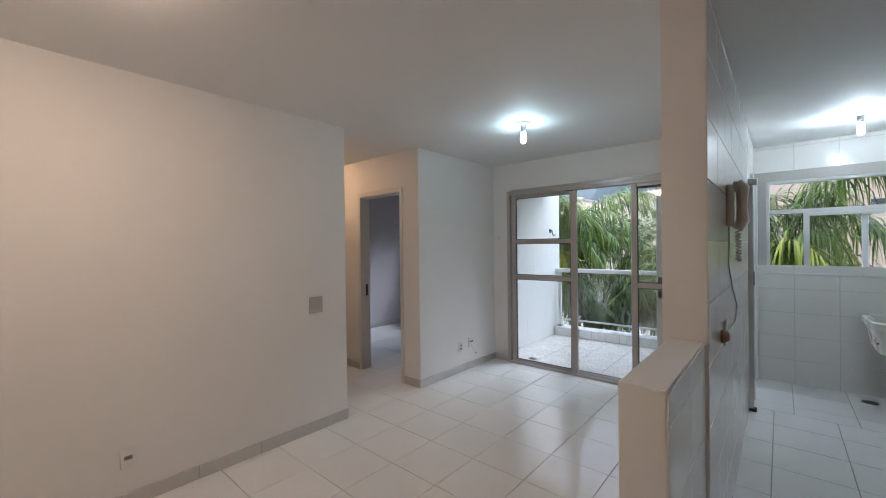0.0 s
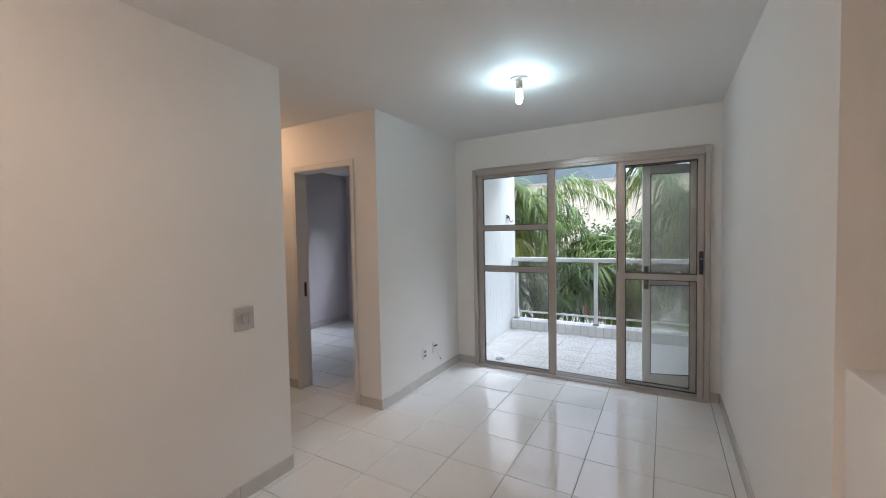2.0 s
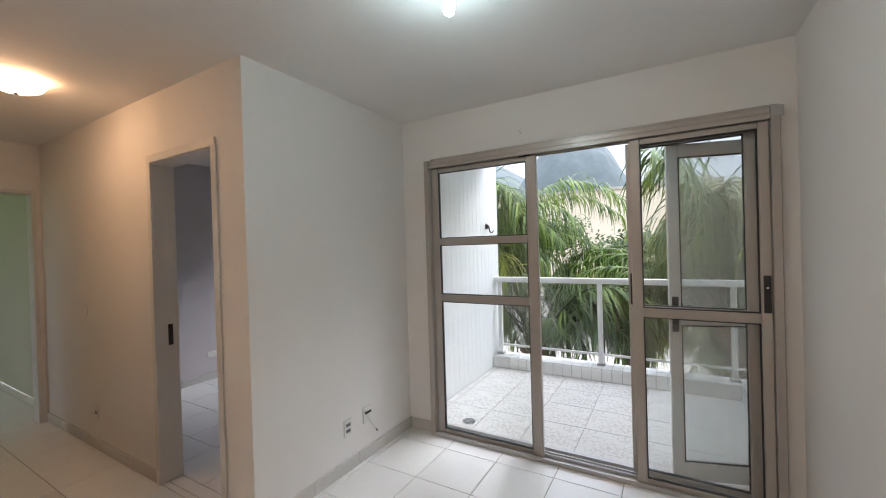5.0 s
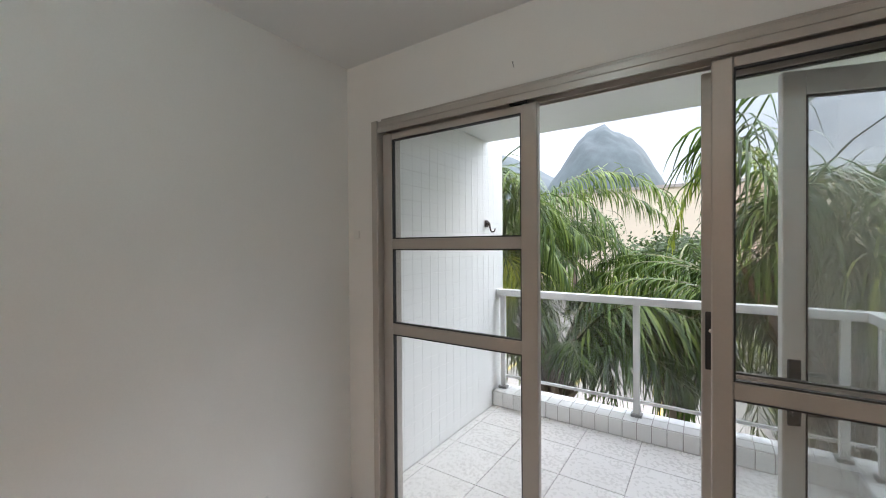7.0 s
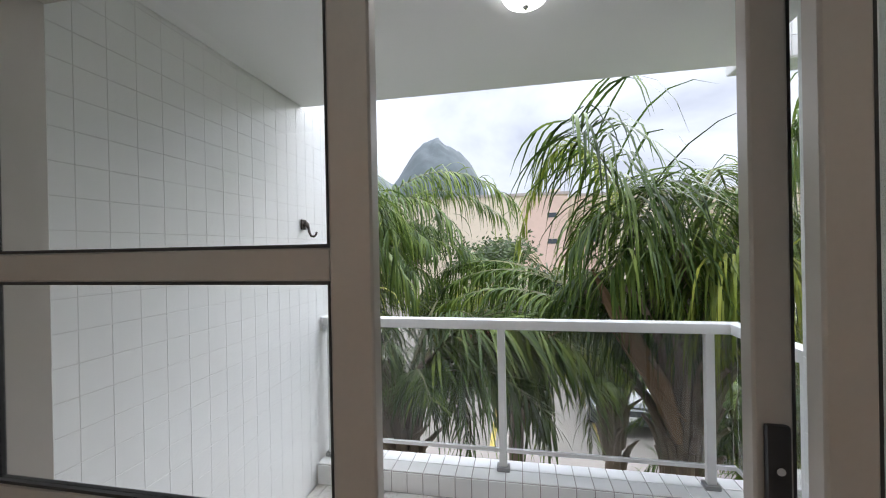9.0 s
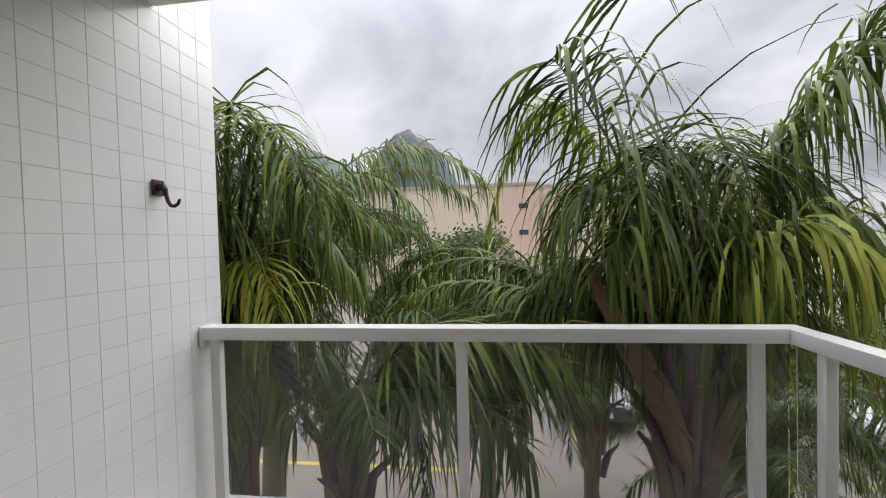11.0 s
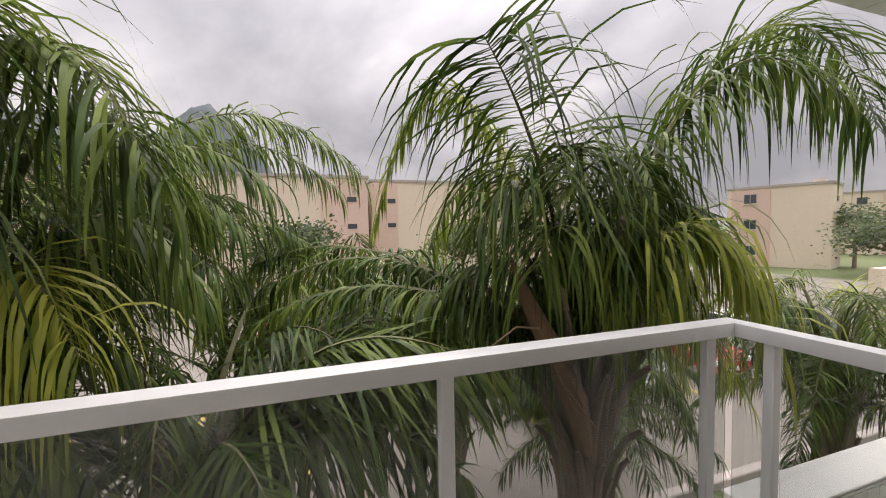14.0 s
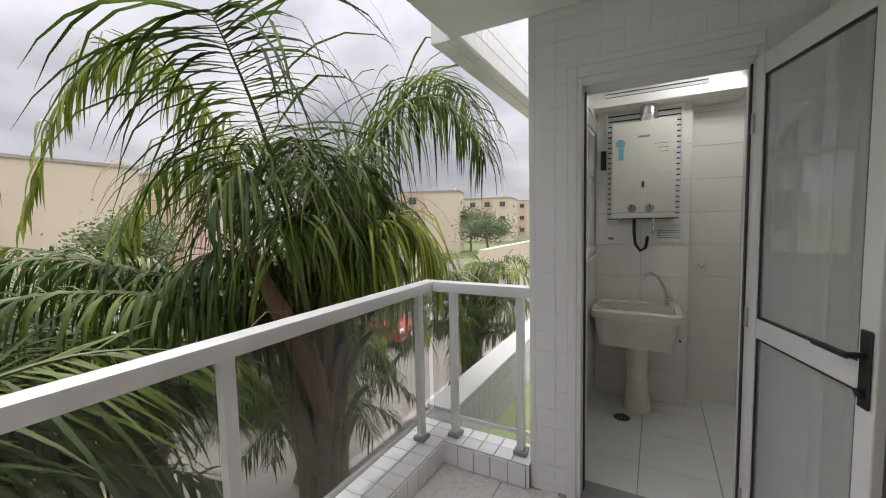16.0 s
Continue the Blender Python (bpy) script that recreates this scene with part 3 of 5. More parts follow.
for y0, y1 in ((4.762, 4.77), (5.428, 5.436)):
    box(bm, -0.20, -0.17, y0, y1, 0.004, 2.10)
part("seal", bm, ALU_D, frame_l, "dark rubber seal strip")

window_k = thing("window_1", (0.56, 5.62, 1.17), "white aluminium laundry window with a fixed top light", "window", kind="structure")
bm = bmesh.new()
for bx in ((0.0, 0.03, 1.17, 2.15), (1.09, 1.12, 1.17, 2.15), (0.03, 1.09, 1.17, 1.20), (0.03, 1.09, 2.12, 2.15), (0.03, 1.09, 1.80, 1.84)):
    box(bm, bx[0], bx[1], 5.56, 5.64, bx[2], bx[3], 0.003)
part("window_frame", bm, WALU, window_k)
pane("pane", window_k, 0.03, 1.09, 5.597, 5.603, 1.84, 2.12)
for k, (x0, x1, y) in enumerate(((0.30, 0.92, 5.575), (0.72, 1.09, 5.612))):
    bm = bmesh.new()
    for bx in ((x0, x0 + 0.045, 1.20, 1.80), (x1 - 0.045, x1, 1.20, 1.80), (x0 + 0.045, x1 - 0.045, 1.20, 1.235), (x0 + 0.045, x1 - 0.045, 1.765, 1.80)):
        box(bm, bx[0], bx[1], y - 0.012, y + 0.012, bx[2], bx[3], 0.003)
    s = part("sash", bm, WALU, window_k)
    pane("pane", s, x0 + 0.045, x1 - 0.045, y - 0.003, y + 0.003, 1.235, 1.765)
part("window_sill", B(-0.01, 1.13, 5.535, 5.72, 1.15, 1.172, 0.004), WALU, window_k)

bed_frame = thing("door_frame_bedroom", (-3.4, 3.03, 0), "white painted wooden frame of the bedroom doorway", "door frame", kind="structure")
for x0, x1 in ((-3.795, -3.745), (-3.055, -3.005)):
    part("jamb", B(x0 + 0.012, x1 - 0.012, 2.968, 3.107, 0, 2.105, 0.003), DOORW, bed_frame)
    part("casing", B(x0 + 0.004, x1 - 0.004, 2.958, 2.970, 0, 2.15, 0.003), DOORW, bed_frame)
part("head", B(-3.76, -3.04, 2.968, 3.107, 2.095, 2.12, 0.003), DOORW, bed_frame)
part("head_casing", B(-3.79, -3.01, 2.957, 2.969, 2.10, 2.15, 0.003), DOORW, bed_frame)
strike = part("strike_plate", B(-3.758, -3.754, 3.04, 3.07, 0.9, 1.04, 0.002), IRON, bed_frame, "dark metal strike plate")
bm = B(-3.757, -3.752, 3.047, 3.063, 0.93, 0.99, 0.002)
part("latch_hole", bm, BLACK, strike)
far_frame = thing("door_frame_far", (-5.9, 2.47, 0), "white painted frame of the doorway at the corridor's end", "door frame", kind="structure")
bm = bmesh.new()
for y0, y1 in ((2.12, 2.15), (2.91, 2.94)):
    box(bm, -5.985, -5.84, y0, y1, 0, 2.09, 0.003)
box(bm, -5.985, -5.84, 2.12, 2.94, 2.09, 2.12, 0.003)
part("jamb", bm, DOORW, far_frame)

# ---- balcony railing ----
railing = thing("balcony_railing", (-1.5, 6.37, 0.12), "white aluminium balcony railing with smoked glass panels", "railing")
RX, RY = -0.2, 6.37
part("handrail", B(-2.79, RX + 0.04, RY - 0.045, RY + 0.045, 1.035, 1.095, 0.005, 2), WALU, railing)
part("handrail", B(RX - 0.04, RX + 0.04, 5.71, RY - 0.045, 1.035, 1.095, 0.005, 2), WALU, railing)
part("wall_bracket", B(-2.79, -2.775, RY - 0.05, RY + 0.05, 1.0, 1.1, 0.004), WALU, railing)


def post(x, y):
    p = part("post", B(x - 0.025, x + 0.025, y - 0.02, y + 0.02, 0.145, 1.035, 0.004), WALU, railing)
    part("foot_cap", B(x - 0.042, x + 0.042, y - 0.038, y + 0.038, 0.119, 0.147, 0.008, 2), GREYP, p, "dark grey rubber post foot")


for x in (-2.735, -1.545, -0.335):
    post(x, RY)
for y in (6.20, 5.775):
    post(RX, y)
part("lower_rail", B(-2.78, RX + 0.01, RY + 0.005, RY + 0.03, 0.225, 0.25, 0.003), WALU, railing)
part("lower_rail", B(RX + 0.0, RX + 0.025, 5.71, RY + 0.0, 0.225, 0.25, 0.003), WALU, railing)
for x0, x1 in ((-2.70, -1.575), (-1.515, -0.365)):
    pane("glass_panel", railing, x0, x1, RY + 0.012, RY + 0.018, 0.25, 1.035, RAILGLASS, "smoked grey glass panel")
pane("glass_panel", railing, -0.305, RX - 0.005, RY + 0.012, RY + 0.018, 0.25, 1.035, RAILGLASS, "smoked grey glass panel")
pane("glass_panel", railing, RX + 0.008, RX + 0.014, 5.80, 6.17, 0.25, 1.035, RAILGLASS, "smoked grey glass panel")
pane("glass_panel", railing, RX + 0.008, RX + 0.014, 6.23, RY - 0.01, 0.25, 1.035, RAILGLASS, "smoked grey glass panel")


# ---- lamps ----
def bare_bulb(at, material, label):
    x, y, z = at
    t = thing("ceiling_light", at, label, "ceiling light")
    part("ceiling_plate", lathe(bmesh.new(), at, [(0.062, 0.0), (0.064, -0.006), (0.058, -0.014), (0.03, -0.02)]), PLASTIC, t, "round white plastic ceiling rose")
    part("socket", lathe(bmesh.new(), at, [(0.026, -0.018), (0.026, -0.05), (0.021, -0.056), (0.021, -0.075)]), PLASTIC, t)
    part("collar", lathe(bmesh.new(), at, [(0.0215, -0.072), (0.0215, -0.08)]), ALU_D, t, "dark band at the bulb's neck")
    part("bulb", lathe(bmesh.new(), at, [(0.017, -0.078), (0.021, -0.095), (0.022, -0.14), (0.019, -0.162), (0.008, -0.172)]), material, t, "glowing tubular bulb")
    return t


def dome_light(at, r, material, label):
    t = thing("ceiling_light", at, label, "ceiling light")
    k = r / 0.13
    part("base_plate", lathe(bmesh.new(), at, [(r * 0.8, 0.0), (r * 0.82, -0.018), (r * 0.7, -0.02)]), PLASTIC, t)
    part("shade", lathe(bmesh.new(), at, [(r, -0.021), (r * 0.98, -0.021 - 0.012 * k), (r * 0.85, -0.021 - 0.034 * k), (r * 0.6, -0.021 - 0.05 * k), (r * 0.3, -0.021 - 0.058 * k), (0.01, -0.021 - 0.06 * k)]), material, t, "glowing frosted glass dome")
    part("finial", lathe(bmesh.new(), (at[0], at[1], at[2] - 0.021 - 0.06 * k), [(0.009, 0.001), (0.012, -0.007), (0.006, -0.015)], 12), CHROME, t)
    return t


bare_bulb((-1.544, 3.014, H), BULB, "bare cool white bulb in a ceiling rose")
bare_bulb((0.62, 4.70, H), KBULB, "bare pale white bulb over the laundry")
dome_light((-1.66, 0.2, H), 0.13, DOME2, "warm glowing frosted dome lamp on the living ceiling")
dome_light((-4.06, 2.44, H), 0.13, DOME, "warm glowing frosted dome lamp on the corridor ceiling")
dome_light((-1.38, 5.27, 2.5), 0.085, BDOME, "white frosted dome lamp on the balcony ceiling")


# ---- switches, sockets, intercom ----
def plate(at, w, h, axis, sign, name, label, rockers=0, slots=0):
    """A wall plate centred at a place on a wall; axis is the wall's normal."""
    x, y, z = at
    t = thing(name, at, label, name.replace("_", " "))

    def flat(u0, u1, z0, z1, d0, d1, bev):
        if axis == "x":
            return B(*sorted((x + sign * d0, x + sign * d1)), y + u0, y + u1, z + z0, z + z1, bev)
        return B(x + u0, x + u1, *sorted((y + sign * d0, y + sign * d1)), z + z0, z + z1, bev)
    skin = GREYSW if rockers == 3 else PLASTIC
    part("cover_plate", flat(-w / 2, w / 2, -h / 2, h / 2, 0, 0.009, 0.003), skin, t)
    for i in range(rockers):
        c = (i - (rockers - 1) / 2) * w / (rockers + 0.6)
        part("rocker", flat(c - 0.014, c + 0.014, -0.028, 0.028, 0.009, 0.013, 0.002), skin, t)
    for i in range(slots):
        c = (i - (slots - 1) / 2) * 0.04
        s = part("outlet", flat(-0.02, 0.02, c - 0.012, c + 0.012, 0.009, 0.011, 0.002), GREYP, t, "grey socket insert")
        for d in (-0.009, 0, 0.009):
            part("pin_hole", flat(d - 0.0025, d + 0.0025, c - 0.003, c + 0.003, 0.011, 0.0115, 0.0), BLACK, s)
    return t


plate((XL, 1.755, 1.03), 0.12, 0.13, "x", 1, "light_switch", "square grey plastic light switch on the wall", rockers=3)
plate((XL, 0.53, 0.29), 0.075, 0.115, "x", 1, "wall_socket", "white plastic wall socket above the skirting", slots=1)
plate((XL - 0.005, 3.66, 0.295), 0.072, 0.115, "x", 1, "wall_socket", "white double wall socket near the floor", slots=2)
cable_plate = plate((XL - 0.005, 3.85, 0.315), 0.072, 0.115, "x", 1, "cable_outlet", "white antenna plate with a short loose cable")
part("port_strip", B(XL + 0.004, XL + 0.007, 3.83, 3.895, 0.318, 0.335, 0.001), BLACK, cable_plate, "black row of ports")
part("cable", tube(bmesh.new(), [(XL + 0.006, 3.845, 0.31), (XL + 0.02, 3.86, 0.27), (XL + 0.022, 3.89, 0.23), (XL + 0.02, 3.925, 0.185)], 0.0028, 6), PLASTIC, cable_plate)
part("plug", tube(bmesh.new(), [(XL + 0.02, 3.925, 0.185), (XL + 0.019, 3.94, 0.165)], 0.005, 8), BLACK, cable_plate, "black cable plug")
plate((-2.70, YG, 1.595), 0.045, 0.045, "y", -1, "bell_button", "small round white cap on the wall")
plate((-5.62, 4.35, 0.30), 0.12, 0.07, "x", 1, "blank_plate", "blank grey wall plate low on the bedroom wall")
plate((-4.9, 2.975, 1.08), 0.07, 0.115, "y", -1, "light_switch", "white plastic light switch in the corridor", rockers=1)
plate((-4.75, 2.975, 0.29), 0.07, 0.115, "y", -1, "wall_socket", "white plastic wall socket in the corridor", slots=1)
nail = thing("nail", (-1.75, YG - 0.002, 2.31), "small bent dark nail in the white wall", "nail")
part("shank", tube(bmesh.new(), [(-1.75, YG, 2.31), (-1.748, YG - 0.015, 2.305), (-1.74, YG - 0.017, 2.28)], 0.002, 6), GREYP, nail)

track = thing("partition_track", (XK + 0.02, 4.42, 0.0), "grey aluminium wall channel of a sliding glass partition", "wall channel")
part("channel", box(box(B(XK + 0.006, XK + 0.011, 4.41, 4.455, 0.0, 2.06), XK + 0.011, XK + 0.04, 4.41, 4.416, 0.0, 2.06), XK + 0.011, XK + 0.04, 4.449, 4.455, 0.0, 2.06), SILVER, track)
part("seal", B(XK + 0.012, XK + 0.03, 4.418, 4.447, 0.004, 2.05), GREYP, track, "dark grey seal strip")
part("bracket", B(XK + 0.006, XK + 0.075, 4.40, 4.462, 2.0, 2.06, 0.006), SILVER, track)
part("latch", B(XK + 0.04, XK + 0.052, 4.42, 4.445, 1.12, 1.24, 0.003), GREYP, track)
part("foot", B(XK + 0.006, XK + 0.06, 4.40, 4.462, 0.002, 0.03, 0.004), IRON, track, "worn brown foot block")

PX, PY, PZ = XK + 0.006, 2.6, 1.69
phone = thing("intercom_phone", (PX, PY, PZ), "beige plastic intercom handset hanging on the tiled wall", "intercom")
part("base", B(PX, PX + 0.035, PY - 0.045, PY + 0.045, PZ - 0.11, PZ + 0.11, 0.01, 3), PHONE, phone)
hs = part("handset", tube(bmesh.new(), [(PX + 0.045, PY, PZ + 0.12), (PX + 0.068, PY, PZ + 0.09), (PX + 0.064, PY, PZ), (PX + 0.068, PY, PZ - 0.08), (PX + 0.045, PY, PZ - 0.125)], [0.026, 0.032, 0.022, 0.03, 0.024], 14), PHONE, phone)
part("earpiece", lathe(bmesh.new(), (PX + 0.04, PY, PZ + 0.1), [(0.028, -0.01), (0.03, 0.0), (0.026, 0.008)], 16, "x"), PHONE, hs)
coil = [(PX + 0.045 + 0.012 * math.cos(k * 1.25), PY + 0.02 + 0.0015 * k + 0.012 * math.sin(k * 1.25), PZ - 0.13 - 0.0035 * k) for k in range(48)]
part("coiled_cord", tube(bmesh.new(), coil, 0.004, 5), PHONE, phone, "coiled beige cord")
part("wire", tube(bmesh.new(), [(PX + 0.01, 2.6, 1.58), (PX + 0.006, 2.61, 1.38), (PX + 0.006, 2.85, 1.22), (PX + 0.006, 3.12, 1.10), (PX + 0.006, 3.0, 1.02), (PX + 0.006, 2.5, 1.03)], 0.0035, 6), GREYP, phone, "thin loose grey wire")
plate((XK + 0.006, 2.46, 1.04), 0.075, 0.12, "x", 1, "wall_socket", "white wall socket on the kitchen tiles", slots=1)
cap = thing("gas_valve", (XK + 0.006, 2.3, 1.05), "small brown wooden plug on the kitchen tiles", "valve")
part("body", lathe(bmesh.new(), (XK + 0.006, 2.3, 1.05), [(0.03, 0), (0.032, 0.01), (0.02, 0.03), (0.012, 0.034)], 16, "x"), DEAD, cap)

# ---- laundry corner ----
HX = 1.14
heater = thing("water_heater", (HX - 0.16, 5.2, 1.46), "cream enamel gas water heater on the louvred wall", "water heater")
part("casing", B(HX - 0.165, HX - 0.02, 4.99, 5.42, 1.46, 2.18, 0.012, 3), CREAM, heater)
part("seam", B(HX - 0.168, HX - 0.02, 4.985, 5.425, 1.50, 1.504, 0.001), GREYP, heater)
for y in (5.155, 5.275):
    k = part("knob", lathe(bmesh.new(), (HX - 0.165, y, 1.535), [(0.03, 0.0), (0.028, -0.018), (0.02, -0.022)], 20, "x"), GREYP, heater, "round grey knob")
    part("pointer", B(HX - 0.190, HX - 0.185, y - 0.003, y + 0.003, 1.53, 1.56), BLACK, k)
part("display_window", B(HX - 0.168, HX - 0.163, 5.195, 5.21, 1.69, 1.735, 0.001), BLACK, heater, "small black flame window")
bm = lathe(bmesh.new(), (HX - 0.166, 5.355, 2.02), [(0.032, 0.0), (0.032, -0.002)], 20, "x")
part("sticker", bm, BLUE, heater, "round pale blue sticker")
part("sticker", B(HX - 0.168, HX - 0.164, 5.335, 5.37, 1.90, 1.985), BLUE, heater, "pale blue label strip")
part("logo_bar", B(HX - 0.168, HX - 0.164, 5.16, 5.24, 2.055, 2.07), GREYP, heater)
for i in range(3):
    part("print_line", B(HX - 0.168, HX - 0.164, 5.04, 5.13 - 0.02 * i, 2.0 - 0.03 * i, 2.004 - 0.03 * i), GREYP, heater)
flue = part("flue", lathe(bmesh.new(), (HX - 0.09, 5.17, 2.18), [(0.065, 0), (0.065, 0.02), (0.06, 0.022), (0.06, 0.05), (0.063, 0.052), (0.063, 0.06), (0.06, 0.062), (0.06, 0.175)], 24), CHROME, heater, "ribbed metal flue pipe")
part("hose", tube(bmesh.new(), [(HX - 0.08, 5.26, 1.46), (HX - 0.08, 5.26, 1.36), (HX - 0.085, 5.25, 1.26), (HX - 0.09, 5.215, 1.21), (HX - 0.06, 5.18, 1.23), (HX - 0.02, 5.17, 1.30), (HX, 5.17, 1.31)], 0.012, 10), BLACK, heater, "black flexible gas hose")
part("inlet_pipe", tube(bmesh.new(), [(HX - 0.08, 5.13, 1.46), (HX - 0.08, 5.13, 1.37), (HX - 0.03, 5.13, 1.34), (HX, 5.13, 1.335)], 0.011, 10), CHROME, heater, "short metal water pipe")
part("inlet_pipe", tube(bmesh.new(), [(HX - 0.08, 5.36, 1.46), (HX - 0.08, 5.36, 1.43)], 0.01, 10), CHROME, heater)


def louvre(name, x, y0, y1, z0, z1, n, label):
    t = thing(name, (x, (y0 + y1) / 2, z0), label, "vent")
    # Black sheet that paints the shade between and behind the slats.
    part("backing", B(x - 0.004, x - 0.001, y0, y1, z0, z1), BLACK, t, "black sheet standing in for the shade behind the slats")
    fr = bmesh.new()
    for bx in ((y0 - 0.02, y0, z0 - 0.02, z1 + 0.02), (y1, y1 + 0.02, z0 - 0.02, z1 + 0.02), (y0, y1, z0 - 0.02, z0), (y0, y1, z1, z1 + 0.02)):
        box(fr, x - 0.018, x - 0.001, *bx, 0.002)
    part("frame", fr, WALU, t)
    d = (z1 - z0) / n
    for i in range(n):
        z = z0 + i * d
        bm = bmesh.new()
        v = [bm.verts.new(p) for p in ((x - 0.016, y0, z), (x - 0.005, y0, z + d * 0.8), (x - 0.003, y0, z + d * 0.8), (x - 0.014, y0, z), (x - 0.016, y1, z), (x - 0.005, y1, z + d * 0.8), (x - 0.003, y1, z + d * 0.8), (x - 0.014, y1, z))]
        for q in ((0, 1, 2, 3), (7, 6, 5, 4), (0, 4, 5, 1), (1, 5, 6, 2), (2, 6, 7, 3), (3, 7, 4, 0)):
            bm.faces.new([v[i] for i in q])
        part("slat", bm, WALU, t, soft=False)
    return t


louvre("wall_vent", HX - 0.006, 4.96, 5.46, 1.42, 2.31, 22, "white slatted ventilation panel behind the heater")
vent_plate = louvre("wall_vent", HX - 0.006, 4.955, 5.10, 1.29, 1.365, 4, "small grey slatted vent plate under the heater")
soffit = solid("beam_laundry", B(0.93, 1.30, 4.60, 5.55, 2.30, 2.36), PAINT, "white painted shelf beam over the heater", "beam")
louvre("wall_vent", 1.12, 4.80, 5.48, 2.385, 2.50, 4, "white slatted vent high over the laundry")
part("riser", B(1.12, 1.30, 4.60, 5.55, 2.36, H), PAINT, None).name = "wall_over_beam"
tagged(bpy.data.objects["wall_over_beam"], "white painted wall strip over the beam", "wall", kind="structure")
meter = thing("gas_switch_box", (HX - 0.02, 5.485, 1.95), "small black switch box beside the heater", "switch box")
part("box", B(HX - 0.05, HX - 0.0, 5.47, 5.51, 1.85, 2.0, 0.004), BLACK, meter)
plate((HX - 0.006, 5.43, 1.30), 0.075, 0.07, "x", -1, "wall_socket", "white wall socket under the heater", slots=1)

tub = thing("wash_tub", (0.93, 5.24, 0), "off-white plastic wash tub on a pedestal", "wash tub")


def basin(bm, y0, y1, x0, x1, z0, z1, taper, wall_t, n=5):
    """A tapered open basin with rounded corners, hollow inside."""
    def ring(a0, a1, b0, b1, z, r):
        pts = []
        for cx, cy, s in ((b1 - r, a1 - r, 0), (b0 + r, a1 - r, 90), (b0 + r, a0 + r, 180), (b1 - r, a0 + r, 270)):
            for i in range(n + 1):
                a = radians(s + 90 * i / n)
                pts.append(bm.verts.new((cx + r * math.cos(a), cy + r * math.sin(a), z)))
        return pts
    t = taper
    rs = [ring(y0 + t, y1 - t, x0 + t, x1 - t * 0.3, z0, 0.05), ring(y0 + 0.025, y1 - 0.025, x0 + 0.025, x1 - 0.01, z1 - 0.07, 0.06),
          ring(y0, y1, x0, x1, z1 - 0.065, 0.07), ring(y0, y1, x0, x1, z1 - 0.012, 0.07), ring(y0 + 0.012, y1 - 0.012, x0 + 0.012, x1 - 0.012, z1, 0.065),
          ring(y0 + 0.05, y1 - 0.05, x0 + 0.05, x1 - 0.08, z1 - 0.005, 0.05), ring(y0 + t + 0.04, y1 - t - 0.04, x0 + t + 0.03, x1 - 0.1, z0 + 0.03, 0.04)]
    for a, b in zip(rs, rs[1:]):
        for i in range(len(a)):
            bm.faces.new((a[i], a[(i + 1) % len(a)], b[(i + 1) % len(a)], b[i]))
    bm.faces.new(rs[0][::-1]); bm.faces.new(rs[-1])
    return bm


part("basin", basin(bmesh.new(), 4.93, 5.535, 0.70, 1.132, 0.52, 0.80, 0.06, 0.02), PORCELAIN, tub)
part("pedestal", lathe(bmesh.new(), (0.95, 5.22, 0), [(0.10, 0.0), (0.102, 0.03), (0.085, 0.08), (0.075, 0.25), (0.078, 0.45), (0.09, 0.525)], 24), PORCELAIN, tub)
part("overflow_plug", lathe(bmesh.new(), (0.74, 4.96, 0.62), [(0.008, 0), (0.008, -0.012)], 10, "y"), BLACK, tub)
tap = thing("tap", (1.07, 5.02, 0.8), "chrome gooseneck tap on the wash tub", "tap")
part("body", lathe(bmesh.new(), (1.07, 5.03, 0.795), [(0.022, 0), (0.022, 0.01), (0.015, 0.015), (0.015, 0.06)], 16), CHROME, tap)
part("spout", tube(bmesh.new(), [(1.07, 5.03, 0.85), (1.06, 5.05, 0.93), (1.03, 5.09, 1.01), (1.0, 5.14, 1.045), (0.97, 5.18, 1.03), (0.96, 5.19, 0.995)], 0.010, 10), CHROME, tap)
part("handle", tube(bmesh.new(), [(1.07, 5.03, 0.84), (1.07, 4.985, 0.845)], [0.012, 0.016], 10), CHROME, tap)
stop = thing("shut_off_valve", (1.30, 4.82, 1.09), "chrome shut-off valve on the laundry tiles", "valve")
part("body", lathe(bmesh.new(), (1.294, 4.80, 1.09), [(0.024, 0), (0.022, -0.01), (0.012, -0.014), (0.012, -0.05)], 16, "x"), CHROME, stop)
part("knob", lathe(bmesh.new(), (1.245, 4.80, 1.09), [(0.02, 0), (0.022, -0.014), (0.012, -0.02)], 12, "x"), CHROME, stop)


def drain(at, label):
    t = thing("floor_drain", at, label, "drain")
    part("ring", lathe(bmesh.new(), at, [(0.06, 0.0), (0.06, 0.004), (0.052, 0.005)], 24), CHROME, t)
    # Flat black disc paints the shade of the opening under the bars.
    part("grate", lathe(bmesh.new(), (at[0], at[1], at[2] + 0.0055), [(0.05, 0.0), (0.05, 0.001), (0.02, 0.0012)], 24), BLACK, t, "black disc standing in for the shaded drain opening")
    x, y, z = at
    for d in (-0.024, 0, 0.024):
        part("bar", B(x - 0.04, x + 0.04, y + d - 0.003, y + d + 0.003, z + 0.0065, z + 0.0085), GREYP, t)


drain((0.735, 5.31, 0.001), "round floor drain in the laundry tiles")
drain((-2.39, 4.73, -0.0185), "round floor drain in the balcony tiles")

# ---- hammock hook ----
hook = thing("hammock_hook", (-2.79, 6.12, 1.73), "rusty dark iron hammock hook on the tiled wall", "hook")
hp = part("base_plate", B(-2.79, -2.782, 6.095, 6.155, 1.70, 1.765, 0.002), IRON, hook)
